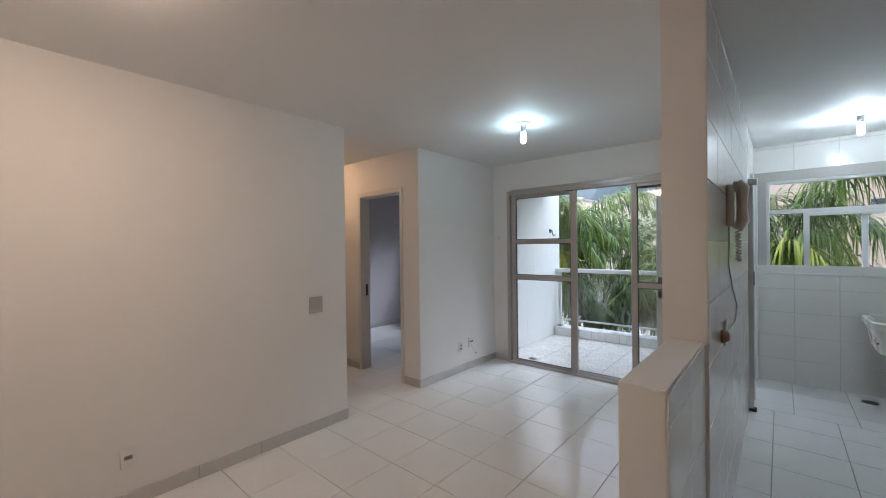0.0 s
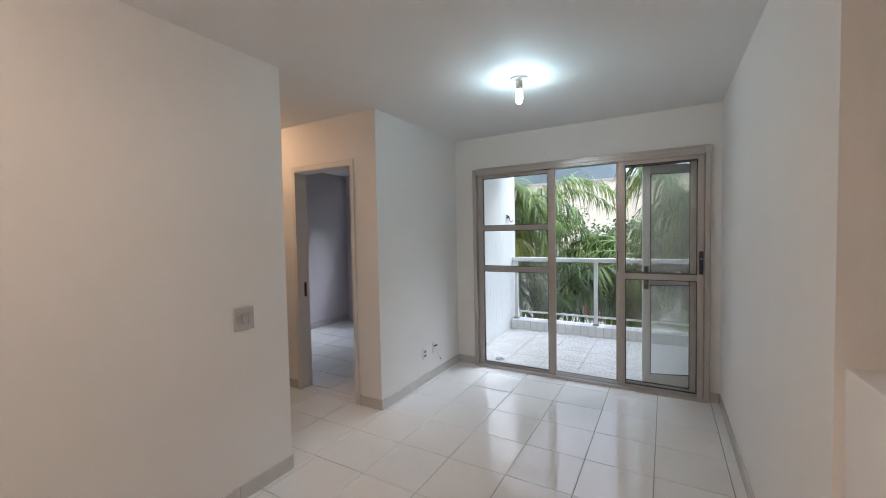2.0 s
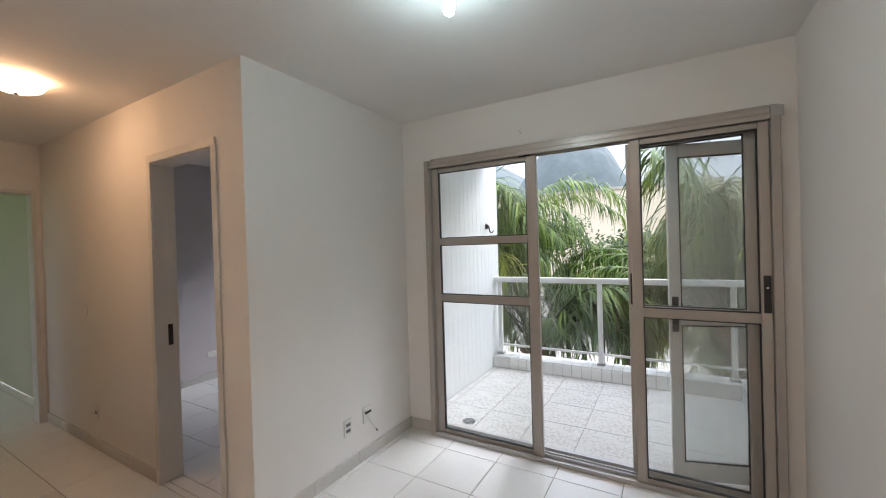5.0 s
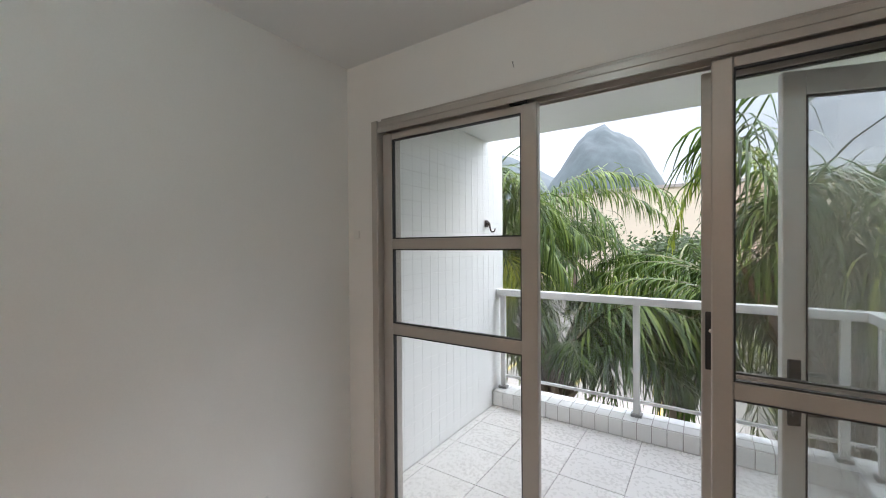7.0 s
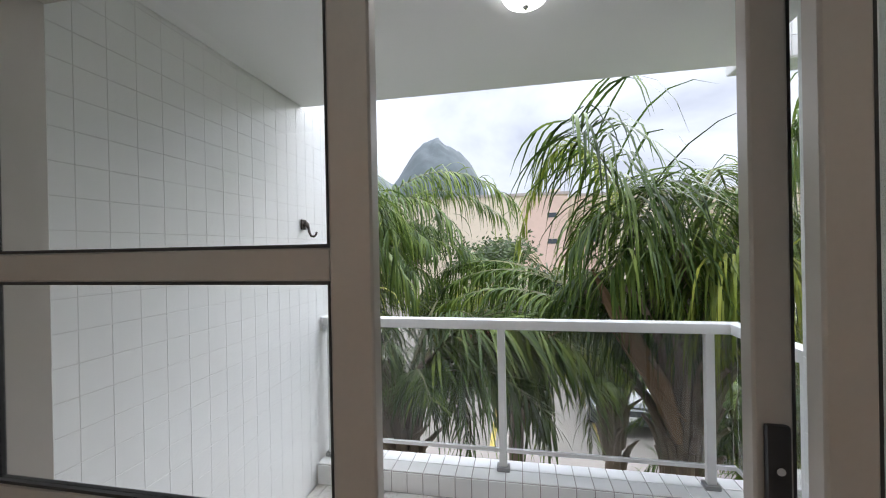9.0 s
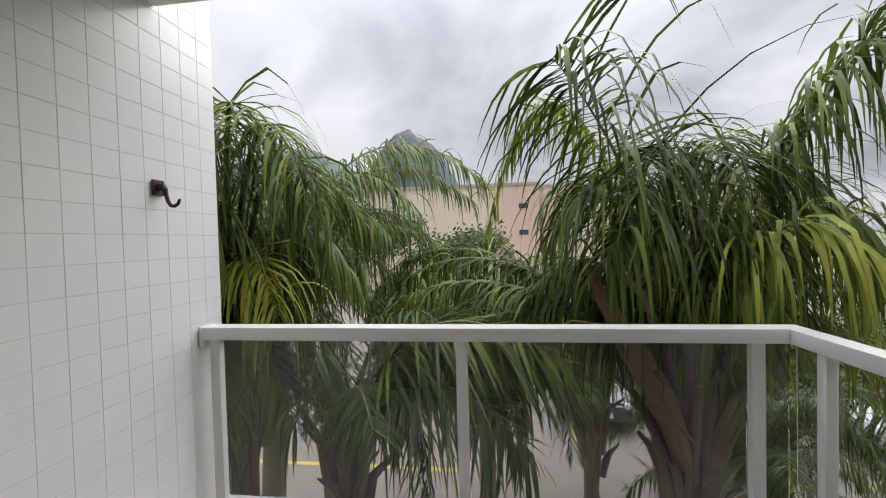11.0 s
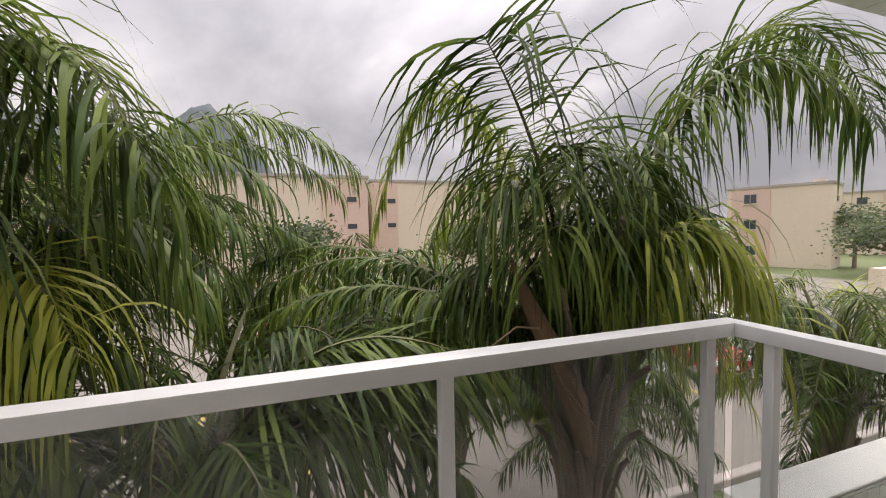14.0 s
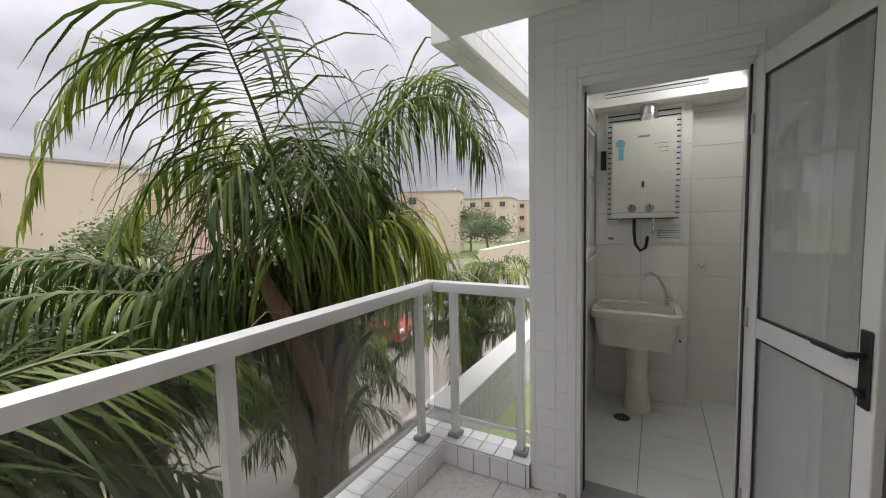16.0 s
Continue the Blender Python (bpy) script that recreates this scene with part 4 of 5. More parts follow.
for y, z in ((6.105, 1.71), (6.145, 1.71), (6.105, 1.755), (6.145, 1.755)):
    part("screw", lathe(bmesh.new(), (-2.782, y, z), [(0.005, 0), (0.004, 0.003)], 8, "x"), IRON, hp)
part("eye", tube(bmesh.new(), [(-2.785, 6.125, 1.735), (-2.765, 6.125, 1.735), (-2.755, 6.128, 1.72)], [0.016, 0.016, 0.012], 10), IRON, hook)
part("hook", tube(bmesh.new(), [(-2.757, 6.128, 1.728), (-2.752, 6.128, 1.70), (-2.745, 6.129, 1.672), (-2.735, 6.132, 1.656), (-2.722, 6.136, 1.654), (-2.71, 6.14, 1.664), (-2.703, 6.143, 1.685)], [0.009, 0.008, 0.008, 0.008, 0.0075, 0.007, 0.005], 10), IRON, hook)


# ---- palms ----
GROUND = -3.2


def frond_mesh(seed, length, e0, e1, material, droop=1.15, pairs=68, width=0.034, leaf_len=1.0):
    """One feather leaf: a bent rachis along +x and two rows of hanging leaflets."""
    r = random.Random(seed)
    n = 22
    pts, tans = [Vector((0, 0, 0))], []
    for i in range(n):
        s = (i + 0.5) / n
        k = min(1, max(0, (s - 0.26) / 0.72))
        a = radians(e0 + (e1 - e0) * k * k * (3 - 2 * k))
        d = Vector((math.cos(a), 0.05 * math.sin(3 * s + seed), math.sin(a))).normalized()
        tans.append(d)
        pts.append(pts[-1] + d * length / n)
    tans.append(tans[-1])
    verts, faces = [], []
    for i, p in enumerate(pts):
        s = i / n
        w = 0.034 * (1 - s) ** 1.2 + 0.004
        up = tans[i].cross(Vector((0, 1, 0))).normalized() * -1
        for cy, cz in ((-1, -0.4), (0, 0.6), (1, -0.4)):
            verts.append(p + Vector((0, cy * w, 0)) + up * cz * w)
        if i:
            b = 3 * i
            for k in range(3):
                faces.append((b - 3 + k, b - 3 + (k + 1) % 3, b + (k + 1) % 3, b + k))
    n_r = len(faces)
    for k in range(pairs):
        s = 0.07 + 0.93 * (k + r.uniform(-0.3, 0.3)) / (pairs - 1)
        s = min(0.995, max(0.06, s))
        f = s * n
        i = min(n - 1, int(f))
        p = pts[i].lerp(pts[i + 1], f - i)
        t = tans[i]
        up = t.cross(Vector((0, 1, 0))).normalized() * -1
        prof = min(1, 0.5 + 2.2 * (s - 0.06)) * (1 - 0.55 * max(0, s - 0.6) / 0.4)
        for side in (-1, 1):
            ll = leaf_len * prof * r.uniform(0.6, 1.15)
            fwd = 0.3 + 0.6 * s + r.uniform(-0.3, 0.3)
            d = (Vector((0, side, 0)) * r.uniform(0.5, 1.0) + t * fwd + up * r.uniform(-0.15, 1.1)).normalized()
            q = Vector(p)
            g = droop * r.uniform(0.55, 1.1)
            segs = 5
            base = len(verts)
            wd = width * r.uniform(0.7, 1.15)
            side_v = d.cross(Vector((0, 0, 1)))
            side_v = side_v.normalized() if side_v.length > 0.05 else t.copy()
            kink = r.random() < 0.25
            for j in range(segs + 1):
                u = j / segs
                hw = wd * 0.5 * (0.5 + 1.6 * u if u < 0.3 else 1.0 - 0.93 * ((u - 0.3) / 0.7) ** 1.6)
                verts.append(q + side_v * hw)
                verts.append(q - side_v * hw)
                if j:
                    b = base + 2 * j
                    faces.append((b - 2, b - 1, b + 1, b))
                d = (d + Vector((0, 0, -1)) * g * (0.08 + 0.62 * u) * (1.9 if kink and j == 2 else 1)).normalized()
                q = q + d * ll / segs
    me = bpy.data.meshes.new("frond")
    me.from_pydata(verts, [], faces)
    me.materials.append(material)
    me.materials.append(STALK)
    for k, poly in enumerate(me.polygons):
        poly.material_index = 1 if k < n_r else 0
        poly.use_smooth = k >= n_r
    return me


def frond_curve(seed, pts, material, pairs=64, leaf_len=0.9, width=0.032, droop=1.15, tip=0.75, bare=0.16, stem=0.036, ahead=0.8):
    """One feather leaf along a bent midrib through four control points, with two rows of hanging leaflets; tip is the relative length of its last leaflets."""
    r = random.Random(seed)
    p0, p1, p2, p3 = (Vector(p) for p in pts)
    n = 24
    line, tans = [], []
    for i in range(n + 1):
        s = i / n
        a = 1 - s
        line.append(p0 * a ** 3 + p1 * 3 * a * a * s + p2 * 3 * a * s * s + p3 * s ** 3)
        tans.append(((p1 - p0) * a * a + (p2 - p1) * 2 * a * s + (p3 - p2) * s * s).normalized())
    flat = Vector((p3.x - p0.x, p3.y - p0.y, 0)).normalized()
    lat = flat.cross(Vector((0, 0, 1)))
    verts, faces = [], []
    for i, p in enumerate(line):
        w = stem * (1 - i / n) ** 1.1 + 0.004
        up = lat.cross(tans[i]).normalized()
        for cy, cz in ((-1, -0.4), (0, 0.6), (1, -0.4)):
            verts.append(p + lat * cy * w + up * cz * w)
        if i:
            b = 3 * i
            for k in range(3):
                faces.append((b - 3 + k, b - 3 + (k + 1) % 3, b + (k + 1) % 3, b + k))
    n_r = len(faces)
    for k in range(pairs):
        s = bare + (1 - bare) * (k + r.uniform(-0.35, 0.35)) / (pairs - 1)
        s = min(0.998, max(bare, s))
        i = min(n - 1, int(s * n))
        p = line[i].lerp(line[i + 1], s * n - i)
        t = tans[i]
        up = lat.cross(t).normalized()
        rise = (s - bare) / (1 - bare)
        prof = min(1, 0.55 + 1.6 * rise) * (1 - (1 - tip) * max(0, rise - 0.55) / 0.45)
        for side in (-1, 1):
            ll = leaf_len * prof * r.uniform(0.42, 1.12)
            fwd = 0.35 + 0.75 * rise + r.uniform(-0.3, 0.3)
            d = (lat * side * r.uniform(0.6, 1.0) + t * fwd * ahead + up * r.uniform(-0.3, 0.5)).normalized()
            if r.random() < 0.08:
                d = (d + Vector((0, 0, 1.2))).normalized()
            q = Vector(p)
            g = droop * r.uniform(0.5, 1.1)
            segs = 6
            base = len(verts)
            wd = width * r.uniform(0.65, 1.15)
            side_v = d.cross(Vector((0, 0, 1)))
            side_v = side_v.normalized() if side_v.length > 0.05 else lat.copy()
            side_v = (side_v + up * r.uniform(-0.5, 0.5)).normalized()
            kink = r.randint(2, 4) if r.random() < 0.35 else 0
            for j in range(segs + 1):
                u = j / segs
                hw = wd * 0.5 * (0.45 + 1.8 * u if u < 0.3 else 1.0 - 0.95 * ((u - 0.3) / 0.7) ** 1.5)
                verts.append(q + side_v * hw)
                verts.append(q - side_v * hw)
                if j:
                    b = base + 2 * j
                    faces.append((b - 2, b - 1, b + 1, b))
                d = (d + Vector((0, 0, -1)) * g * (0.16 + 1.0 * u) * (2.2 if kink == j else 1)).normalized()
                q = q + d * ll / segs
    me = bpy.data.meshes.new("frond")
    me.from_pydata(verts, [], faces)
    me.materials.append(material)
    me.materials.append(STALK)
    for k, poly in enumerate(me.polygons):
        poly.material_index = 1 if k < n_r else 0
        poly.use_smooth = k >= n_r
    return me


def arch(c, az, reach, rise, drop, lift=0.75, top=1.22):
    """Four control points of a frond that climbs by rise, reaches out by reach along az and ends drop below its top."""
    o = Vector((math.cos(radians(az)), math.sin(radians(az)), 0))
    z = Vector((0, 0, 1))
    c = Vector(c)
    return [c, c + o * reach * 0.12 + z * rise * lift, c + o * reach * 0.55 + z * (rise * top + drop * 0.12), c + o * reach + z * (rise - drop)]


def big_palm(at, crown, label, fronds, trunk_r=0.2, seed=0, boots=34, spread=0.5, boot_low=-1.5):
    """A feather palm near the balcony: trunk, a vase of old leaf bases, and arching fronds (az, reach, rise, drop, options)."""
    r = random.Random(seed)
    c = Vector(crown)
    foot = Vector((at[0], at[1], GROUND))
    t = thing("palm_tree", foot, label, "palm tree", "palms by the balcony")
    k = 16
    pts = [foot.lerp(c, i / k) + Vector((0.05 * math.sin(i * 0.6 + seed), 0.05 * math.cos(i * 0.5), 0)) * (1 - i / k) for i in range(k + 1)]
    part("trunk", tube(bmesh.new(), pts, [trunk_r * (1.3 - 0.4 * min(1, i / 4)) * (1 + 0.06 * r.uniform(-1, 1)) * (0.75 if i == k else 1) for i in range(k + 1)], 16), BARK, t)
    for i in range(boots):
        a = i * 2.4 + r.uniform(-0.25, 0.25)
        f = i / (boots - 1)
        o = Vector((math.cos(a), math.sin(a), 0))
        side = Vector((-o.y, o.x, 0)) * r.uniform(-0.1, 0.1)
        g = f * f
        b = c + o * trunk_r * 0.78 + Vector((0, 0, boot_low + (-0.1 - boot_low) * f))
        ln = r.uniform(0.28, 0.5) + 0.95 * f * r.uniform(0.7, 1.15)
        out = spread * (0.13 + 0.95 * g) * r.uniform(0.5, 1.2)
        z = Vector((0, 0, 1))
        tube_pts = [b, b + o * 0.03 + z * ln * 0.25, b + o * out * 0.3 + side * 0.4 + z * ln * 0.6, b + o * out * 0.65 + side * 0.8 + z * ln * 0.87, b + o * out + side + z * ln]
        part("leaf_base", tube(bmesh.new(), tube_pts, [0.07, 0.05, 0.036, 0.027, 0.013 + 0.008 * f], 7), BARK if r.random() < 0.7 else BOOT, t)
    for i, (az, reach, rise, drop, opt) in enumerate(fronds):
        o = Vector((math.cos(radians(az)), math.sin(radians(az)), 0)) * 0.07
        ctrl = [c + Vector(p) for p in opt["ctrl"]] if "ctrl" in opt else arch(c, az, reach, rise, drop, opt.get("lift", 0.75), opt.get("top", 1.22))
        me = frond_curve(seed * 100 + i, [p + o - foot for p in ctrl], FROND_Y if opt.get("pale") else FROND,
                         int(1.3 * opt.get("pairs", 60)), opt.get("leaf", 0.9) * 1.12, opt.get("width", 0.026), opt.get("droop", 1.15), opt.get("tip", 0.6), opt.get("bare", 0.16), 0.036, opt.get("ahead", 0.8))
        ob = new("frond", me)
        ob.parent = t
    return t


FRONDS = {
    "spear": [frond_mesh(1, 3.4, 86, -20, FROND), frond_mesh(2, 3.5, 84, -50, FROND)],
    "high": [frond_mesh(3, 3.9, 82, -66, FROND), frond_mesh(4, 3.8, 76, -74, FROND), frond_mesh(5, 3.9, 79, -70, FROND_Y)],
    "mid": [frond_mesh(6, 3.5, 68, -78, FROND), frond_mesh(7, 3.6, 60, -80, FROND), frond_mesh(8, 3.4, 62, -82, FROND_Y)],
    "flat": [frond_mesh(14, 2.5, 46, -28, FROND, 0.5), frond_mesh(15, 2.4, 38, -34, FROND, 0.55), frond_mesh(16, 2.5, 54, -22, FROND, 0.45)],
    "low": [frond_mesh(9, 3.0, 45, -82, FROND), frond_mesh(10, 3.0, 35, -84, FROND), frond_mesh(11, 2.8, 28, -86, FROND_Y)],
}


def palm(at, crown, label, fronds, scale=1.0, trunk_r=0.17, seed=0, boots=18):
    """A feather palm: bent trunk from the ground to its crown, old leaf bases, and fronds (kind, azimuth, variant)."""
    r = random.Random(seed)
    x, y = at
    c = Vector(crown)
    t = thing("palm_tree", (x, y, GROUND), label, "palm tree", "palms by the balcony")
    bm = bmesh.new()
    k = 14
    pts = [Vector((x, y, GROUND)).lerp(c, i / k) + Vector((0.05 * math.sin(i * 0.6 + seed), 0.05 * math.cos(i * 0.5), 0)) * (1 - i / k) for i in range(k + 1)]
    tube(bm, pts, [trunk_r * (1.35 - 0.5 * min(1, i / 4)) * (1 + 0.05 * r.uniform(-1, 1)) * (1.25 if i > k - 3 else 1) for i in range(k + 1)], 14)
    part("trunk", bm, BARK, t)
    for i in range(boots):
        a = i * 2.4 + r.uniform(-0.2, 0.2)
        h = -1.35 + 1.4 * i / boots
        o = c + Vector((math.cos(a), math.sin(a), 0)) * trunk_r * 0.85 + Vector((0, 0, h))
        out = Vector((math.cos(a), math.sin(a), 0))
        ln = r.uniform(0.5, 1.15)
        bm = bmesh.new()
        tube(bm, [o, o + out * 0.05 + Vector((0, 0, ln * 0.35)), o + out * 0.13 + Vector((0, 0, ln * 0.72)), o + out * r.uniform(0.24, 0.44) + Vector((r.uniform(-0.04, 0.04), r.uniform(-0.04, 0.04), ln))], [0.075, 0.062, 0.04, 0.008], 6)
        part("leaf_base", bm, BARK, t)
    r = random.Random(seed + 40)
    for kind, az, v, *size in fronds:
        me = FRONDS[kind][v % len(FRONDS[kind])]
        ob = new("frond", me)
        ob.parent = t
        s = scale * r.uniform(0.92, 1.06) * (size[0] if size else 1)
        out = Vector((math.cos(radians(az)), math.sin(radians(az)), 0))
        ob.matrix_basis = Matrix.Translation(c - Vector((x, y, GROUND)) + out * 0.06 + Vector((0, 0, r.uniform(-0.1, 0.1)))) @ pose(0, 0, 0, r.uniform(-12, 12), r.uniform(-4, 4), az) @ Matrix.Diagonal((s, s, s, 1))
    return t


def ring_of(n_spear, n_high, n_mid, n_low, start=0):
    out, a = [], start
    for kind, n in (("spear", n_spear), ("high", n_high), ("mid", n_mid), ("low", n_low)):
        for i in range(n):
            out.append((kind, a % 360, i))
            a += 137.5 if kind == "spear" else 360 / n + 23 / n
        a += 40
    return out


main_palm = big_palm((0.0, 7.6), (-0.02, 7.57, 0.25), "tall feather palm with drooping green fronds beside the balcony", [
    (199, 0.95, 2.40, 0.02, dict(leaf=1.15, tip=0.95, pairs=72, lift=0.5, top=0.82, bare=0.25, droop=0.72, width=0.03, ahead=0.3)),
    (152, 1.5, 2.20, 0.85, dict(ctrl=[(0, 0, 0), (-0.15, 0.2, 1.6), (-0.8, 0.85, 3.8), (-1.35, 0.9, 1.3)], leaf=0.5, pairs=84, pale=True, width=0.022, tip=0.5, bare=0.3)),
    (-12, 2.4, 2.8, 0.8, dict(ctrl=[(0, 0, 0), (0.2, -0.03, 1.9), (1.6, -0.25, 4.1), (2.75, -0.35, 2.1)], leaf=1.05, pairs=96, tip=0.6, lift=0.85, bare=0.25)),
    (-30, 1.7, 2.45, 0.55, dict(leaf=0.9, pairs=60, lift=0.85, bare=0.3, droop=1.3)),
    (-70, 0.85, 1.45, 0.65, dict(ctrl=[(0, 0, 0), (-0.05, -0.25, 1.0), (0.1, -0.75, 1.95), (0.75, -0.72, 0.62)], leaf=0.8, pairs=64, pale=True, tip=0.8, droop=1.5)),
    (144, 2.95, 1.22, 0.25, dict(leaf=0.6, pairs=84, tip=0.55, lift=0.5, droop=1.5, bare=0.2)),
    (166, 2.3, 1.0, 0.35, dict(leaf=0.7, pairs=72, lift=0.5, droop=1.5)), (155, 2.5, 1.2, 0.4, dict(leaf=0.65, pairs=76, lift=0.5, droop=1.5)), (120, 1.5, 2.0, 0.9, dict(leaf=0.75, bare=0.3)), (85, 1.3, 2.2, 0.8, dict(leaf=0.8, bare=0.3)), (52, 1.7, 2.3, 0.9, dict(leaf=0.8, bare=0.25)), (25, 1.9, 1.7, 0.9, dict(leaf=0.8)),
    (228, 0.7, 1.8, 0.3, dict(leaf=0.9, pairs=56, ahead=0.4)), (278, 0.5, 1.75, 0.3, dict(leaf=0.85, pairs=50, ahead=0.4)), (190, 0.9, 1.65, 0.4, dict(leaf=0.9, pairs=50)), (10, 1.1, 1.8, 0.5, dict(leaf=0.85, pairs=50)),
    (215, 0.8, 1.35, 0.3, dict(leaf=0.85, droop=1.4, pairs=50)), (250, 0.6, 1.5, 0.35, dict(leaf=0.85, droop=1.4, pairs=50)), (285, 0.65, 1.3, 0.4, dict(leaf=0.8, droop=1.4, pairs=50)), (325, 0.9, 1.5, 0.5, dict(leaf=0.85, droop=1.4, pairs=50)),
    (170, 1.1, 1.15, 0.45, dict(leaf=0.8, droop=1.4, pairs=54)), (130, 1.2, 1.05, 0.5, dict(leaf=0.75, pairs=50)), (5, 1.3, 1.1, 0.7, dict(leaf=0.8, pairs=50)), (60, 1.2, 1.1, 0.6, dict(leaf=0.75, pairs=46)),
    (-12, 1.25, 0.85, 0.9, dict(leaf=0.7, pale=True, droop=1.4, pairs=46)), (95, 1.3, 0.9, 0.8, dict(leaf=0.7, pairs=46))], 0.165, 1, 52, 0.75)
part("dry_sheath", tube(bmesh.new(), [(-0.12, 7.42, -0.1), (-0.28, 7.36, 0.35), (-0.5, 7.32, 0.75), (-0.7, 7.28, 1.1), (-0.82, 7.26, 1.36)], [0.05, 0.09, 0.08, 0.045, 0.008], 8), DEAD, main_palm, "dry brown flower sheath")
part("flower_stalk", tube(bmesh.new(), [(-0.1, 7.35, 0.1), (-0.5, 7.2, 0.55), (-0.75, 7.05, 0.95), (-0.95, 6.95, 1.0), (-1.25, 6.9, 0.85)], [0.011, 0.009, 0.007, 0.005, 0.003], 6), DEAD, main_palm, "thin bent dry flower stalk")
big_palm((-4.3, 9.4), (-4.3, 9.4, 0.3), "feather palm with arching dark green fronds", [
    (8, 2.6, 2.2, 0.5, dict(leaf=0.65, pairs=80, tip=0.75, lift=0.85, droop=1.4)), (-14, 2.1, 2.1, 0.6, dict(leaf=0.8, pairs=70, droop=1.4)), (-34, 2.0, 1.5, 0.6, dict(leaf=0.85, pairs=64, droop=1.4)), (-4, 2.4, 1.5, 0.5, dict(leaf=0.8, pairs=70, droop=1.4)),
    (2, 2.75, 2.45, 0.55, dict(leaf=0.7, pairs=90, tip=0.75, lift=0.85, droop=1.3, width=0.026)),
    (-22, 1.9, 1.75, 0.5, dict(leaf=0.75, pairs=70, tip=0.7, droop=1.4)), (16, 2.1, 1.75, 0.55, dict(leaf=0.65, pairs=66)), (-48, 1.6, 1.7, 0.7, dict(leaf=0.8)), (-8, 1.9, 1.25, 0.7, dict(leaf=0.75, pairs=66)),
    (50, 1.8, 2.0, 0.8, dict(leaf=0.7)), (95, 1.8, 2.1, 0.8, dict(leaf=0.7)), (140, 1.8, 2.2, 0.8, dict(leaf=0.7)), (190, 1.8, 2.1, 0.8, dict(leaf=0.7)), (240, 1.7, 2.0, 0.8, dict(leaf=0.75)), (285, 1.5, 1.9, 0.8, dict(leaf=0.8)),
    (-30, 1.5, 0.9, 0.9, dict(leaf=0.75)), (8, 1.6, 0.8, 0.9, dict(leaf=0.7)), (310, 1.3, 1.1, 0.9, dict(leaf=0.75)), (30, 1.4, 1.0, 0.8, dict(leaf=0.7))], 0.17, 2, 22)
big_palm((-3.75, 7.85), (-3.75, 7.85, 0.2), "feather palm with dense hanging fronds next to the wall", [
    (-50, 1.2, 2.3, 0.4, dict(leaf=0.9, pairs=76, tip=0.85, lift=0.85, droop=1.5, ahead=0.5)), (-36, 1.4, 2.25, 0.65, dict(leaf=0.85, pairs=70, lift=0.85, droop=1.5)), (-64, 1.0, 2.2, 0.4, dict(leaf=0.9, pairs=70, droop=1.5, ahead=0.5)), (-22, 1.25, 2.0, 0.55, dict(leaf=0.9, pairs=68, tip=0.8, lift=0.85, droop=1.4)),
    (-70, 1.1, 1.7, 0.5, dict(leaf=0.9, pairs=64, droop=1.4)), (-38, 1.0, 1.3, 0.5, dict(leaf=0.85, pairs=60, pale=True, droop=1.5)), (5, 1.1, 1.6, 0.7, dict(leaf=0.8)), (-5, 1.0, 0.9, 0.7, dict(leaf=0.8)),
    (40, 1.3, 2.1, 0.8, dict(leaf=0.7)), (90, 1.4, 2.2, 0.9, dict(leaf=0.7)), (150, 1.5, 2.1, 0.9, dict(leaf=0.7)), (210, 1.4, 2.0, 0.9, dict(leaf=0.8)), (260, 1.2, 1.9, 0.8, dict(leaf=0.8)), (-60, 0.9, 0.7, 0.7, dict(leaf=0.75)), (-30, 0.95, 0.6, 0.7, dict(leaf=0.7))], 0.18, 3, 30)
palm((-2.75, 8.0), (-2.75, 8.0, -0.05), "low feather palm with spreading glossy fronds",
     [("flat", -22, 0), ("flat", -6, 1), ("flat", 8, 2), ("flat", 26, 0), ("flat", 50, 1), ("flat", 90, 2), ("flat", 150, 0), ("flat", 190, 1), ("flat", 212, 2), ("flat", 332, 1, 0.9), ("low", -15, 0, 0.8), ("low", 15, 1, 0.8), ("low", 320, 1, 0.55), ("low", 200, 0, 0.7), ("low", 40, 2, 0.8), ("mid", -30, 0, 0.6), ("mid", 275, 1, 0.45), ("flat", 300, 0, 0.6)], 0.95, 0.13, 4)
palm((-1.5, 10.2), (-1.5, 10.2, 0.0), "feather palm with a dark drooping crown", ring_of(0, 3, 9, 5, 40), 0.75, 0.14, 7)
palm((0.1, 10.9), (0.1, 10.9, -0.9), "feather palm with a low drooping crown over the paving", ring_of(0, 3, 8, 6, 20), 0.75, 0.14, 8)
FINE = dict(leaf=0.42, pairs=74, width=0.018, droop=0.7, tip=0.6)
FINE_PALE = dict(FINE, pale=True)
big_palm((3.3, 7.7), (3.3, 7.7, -0.5), "low feather palm with fine bright leaves beyond the tiled ledge",
         [(20 + 40 * k, 1.15 - 0.1 * (k % 3), 1.35 + 0.12 * (k % 2), 0.5, FINE_PALE if k % 3 == 0 else FINE) for k in range(9)] + [(40 * k, 1.25, 0.85, 0.55, FINE) for k in range(9)] + [(15 + 60 * k, 1.2, 0.35, 0.5, FINE) for k in range(6)], 0.13, 5, 14, 0.4)
big_palm((1.35, 9.2), (1.35, 9.2, -1.2), "low feather palm with fine dark leaves behind the tall palm",
         [(10 + 45 * k, 1.2, 1.3, 0.5, FINE) for k in range(8)] + [(30 + 45 * k, 1.3, 0.75, 0.5, FINE) for k in range(8)] + [(60 * k, 1.2, 0.3, 0.5, FINE) for k in range(6)], 0.13, 6, 14, 0.4)
palm((2.4, 10.6), (2.6, 10.8, -1.0), "feather palm at the edge of the car park", ring_of(1, 6, 8, 6, 75), 0.85, 0.15, 6)

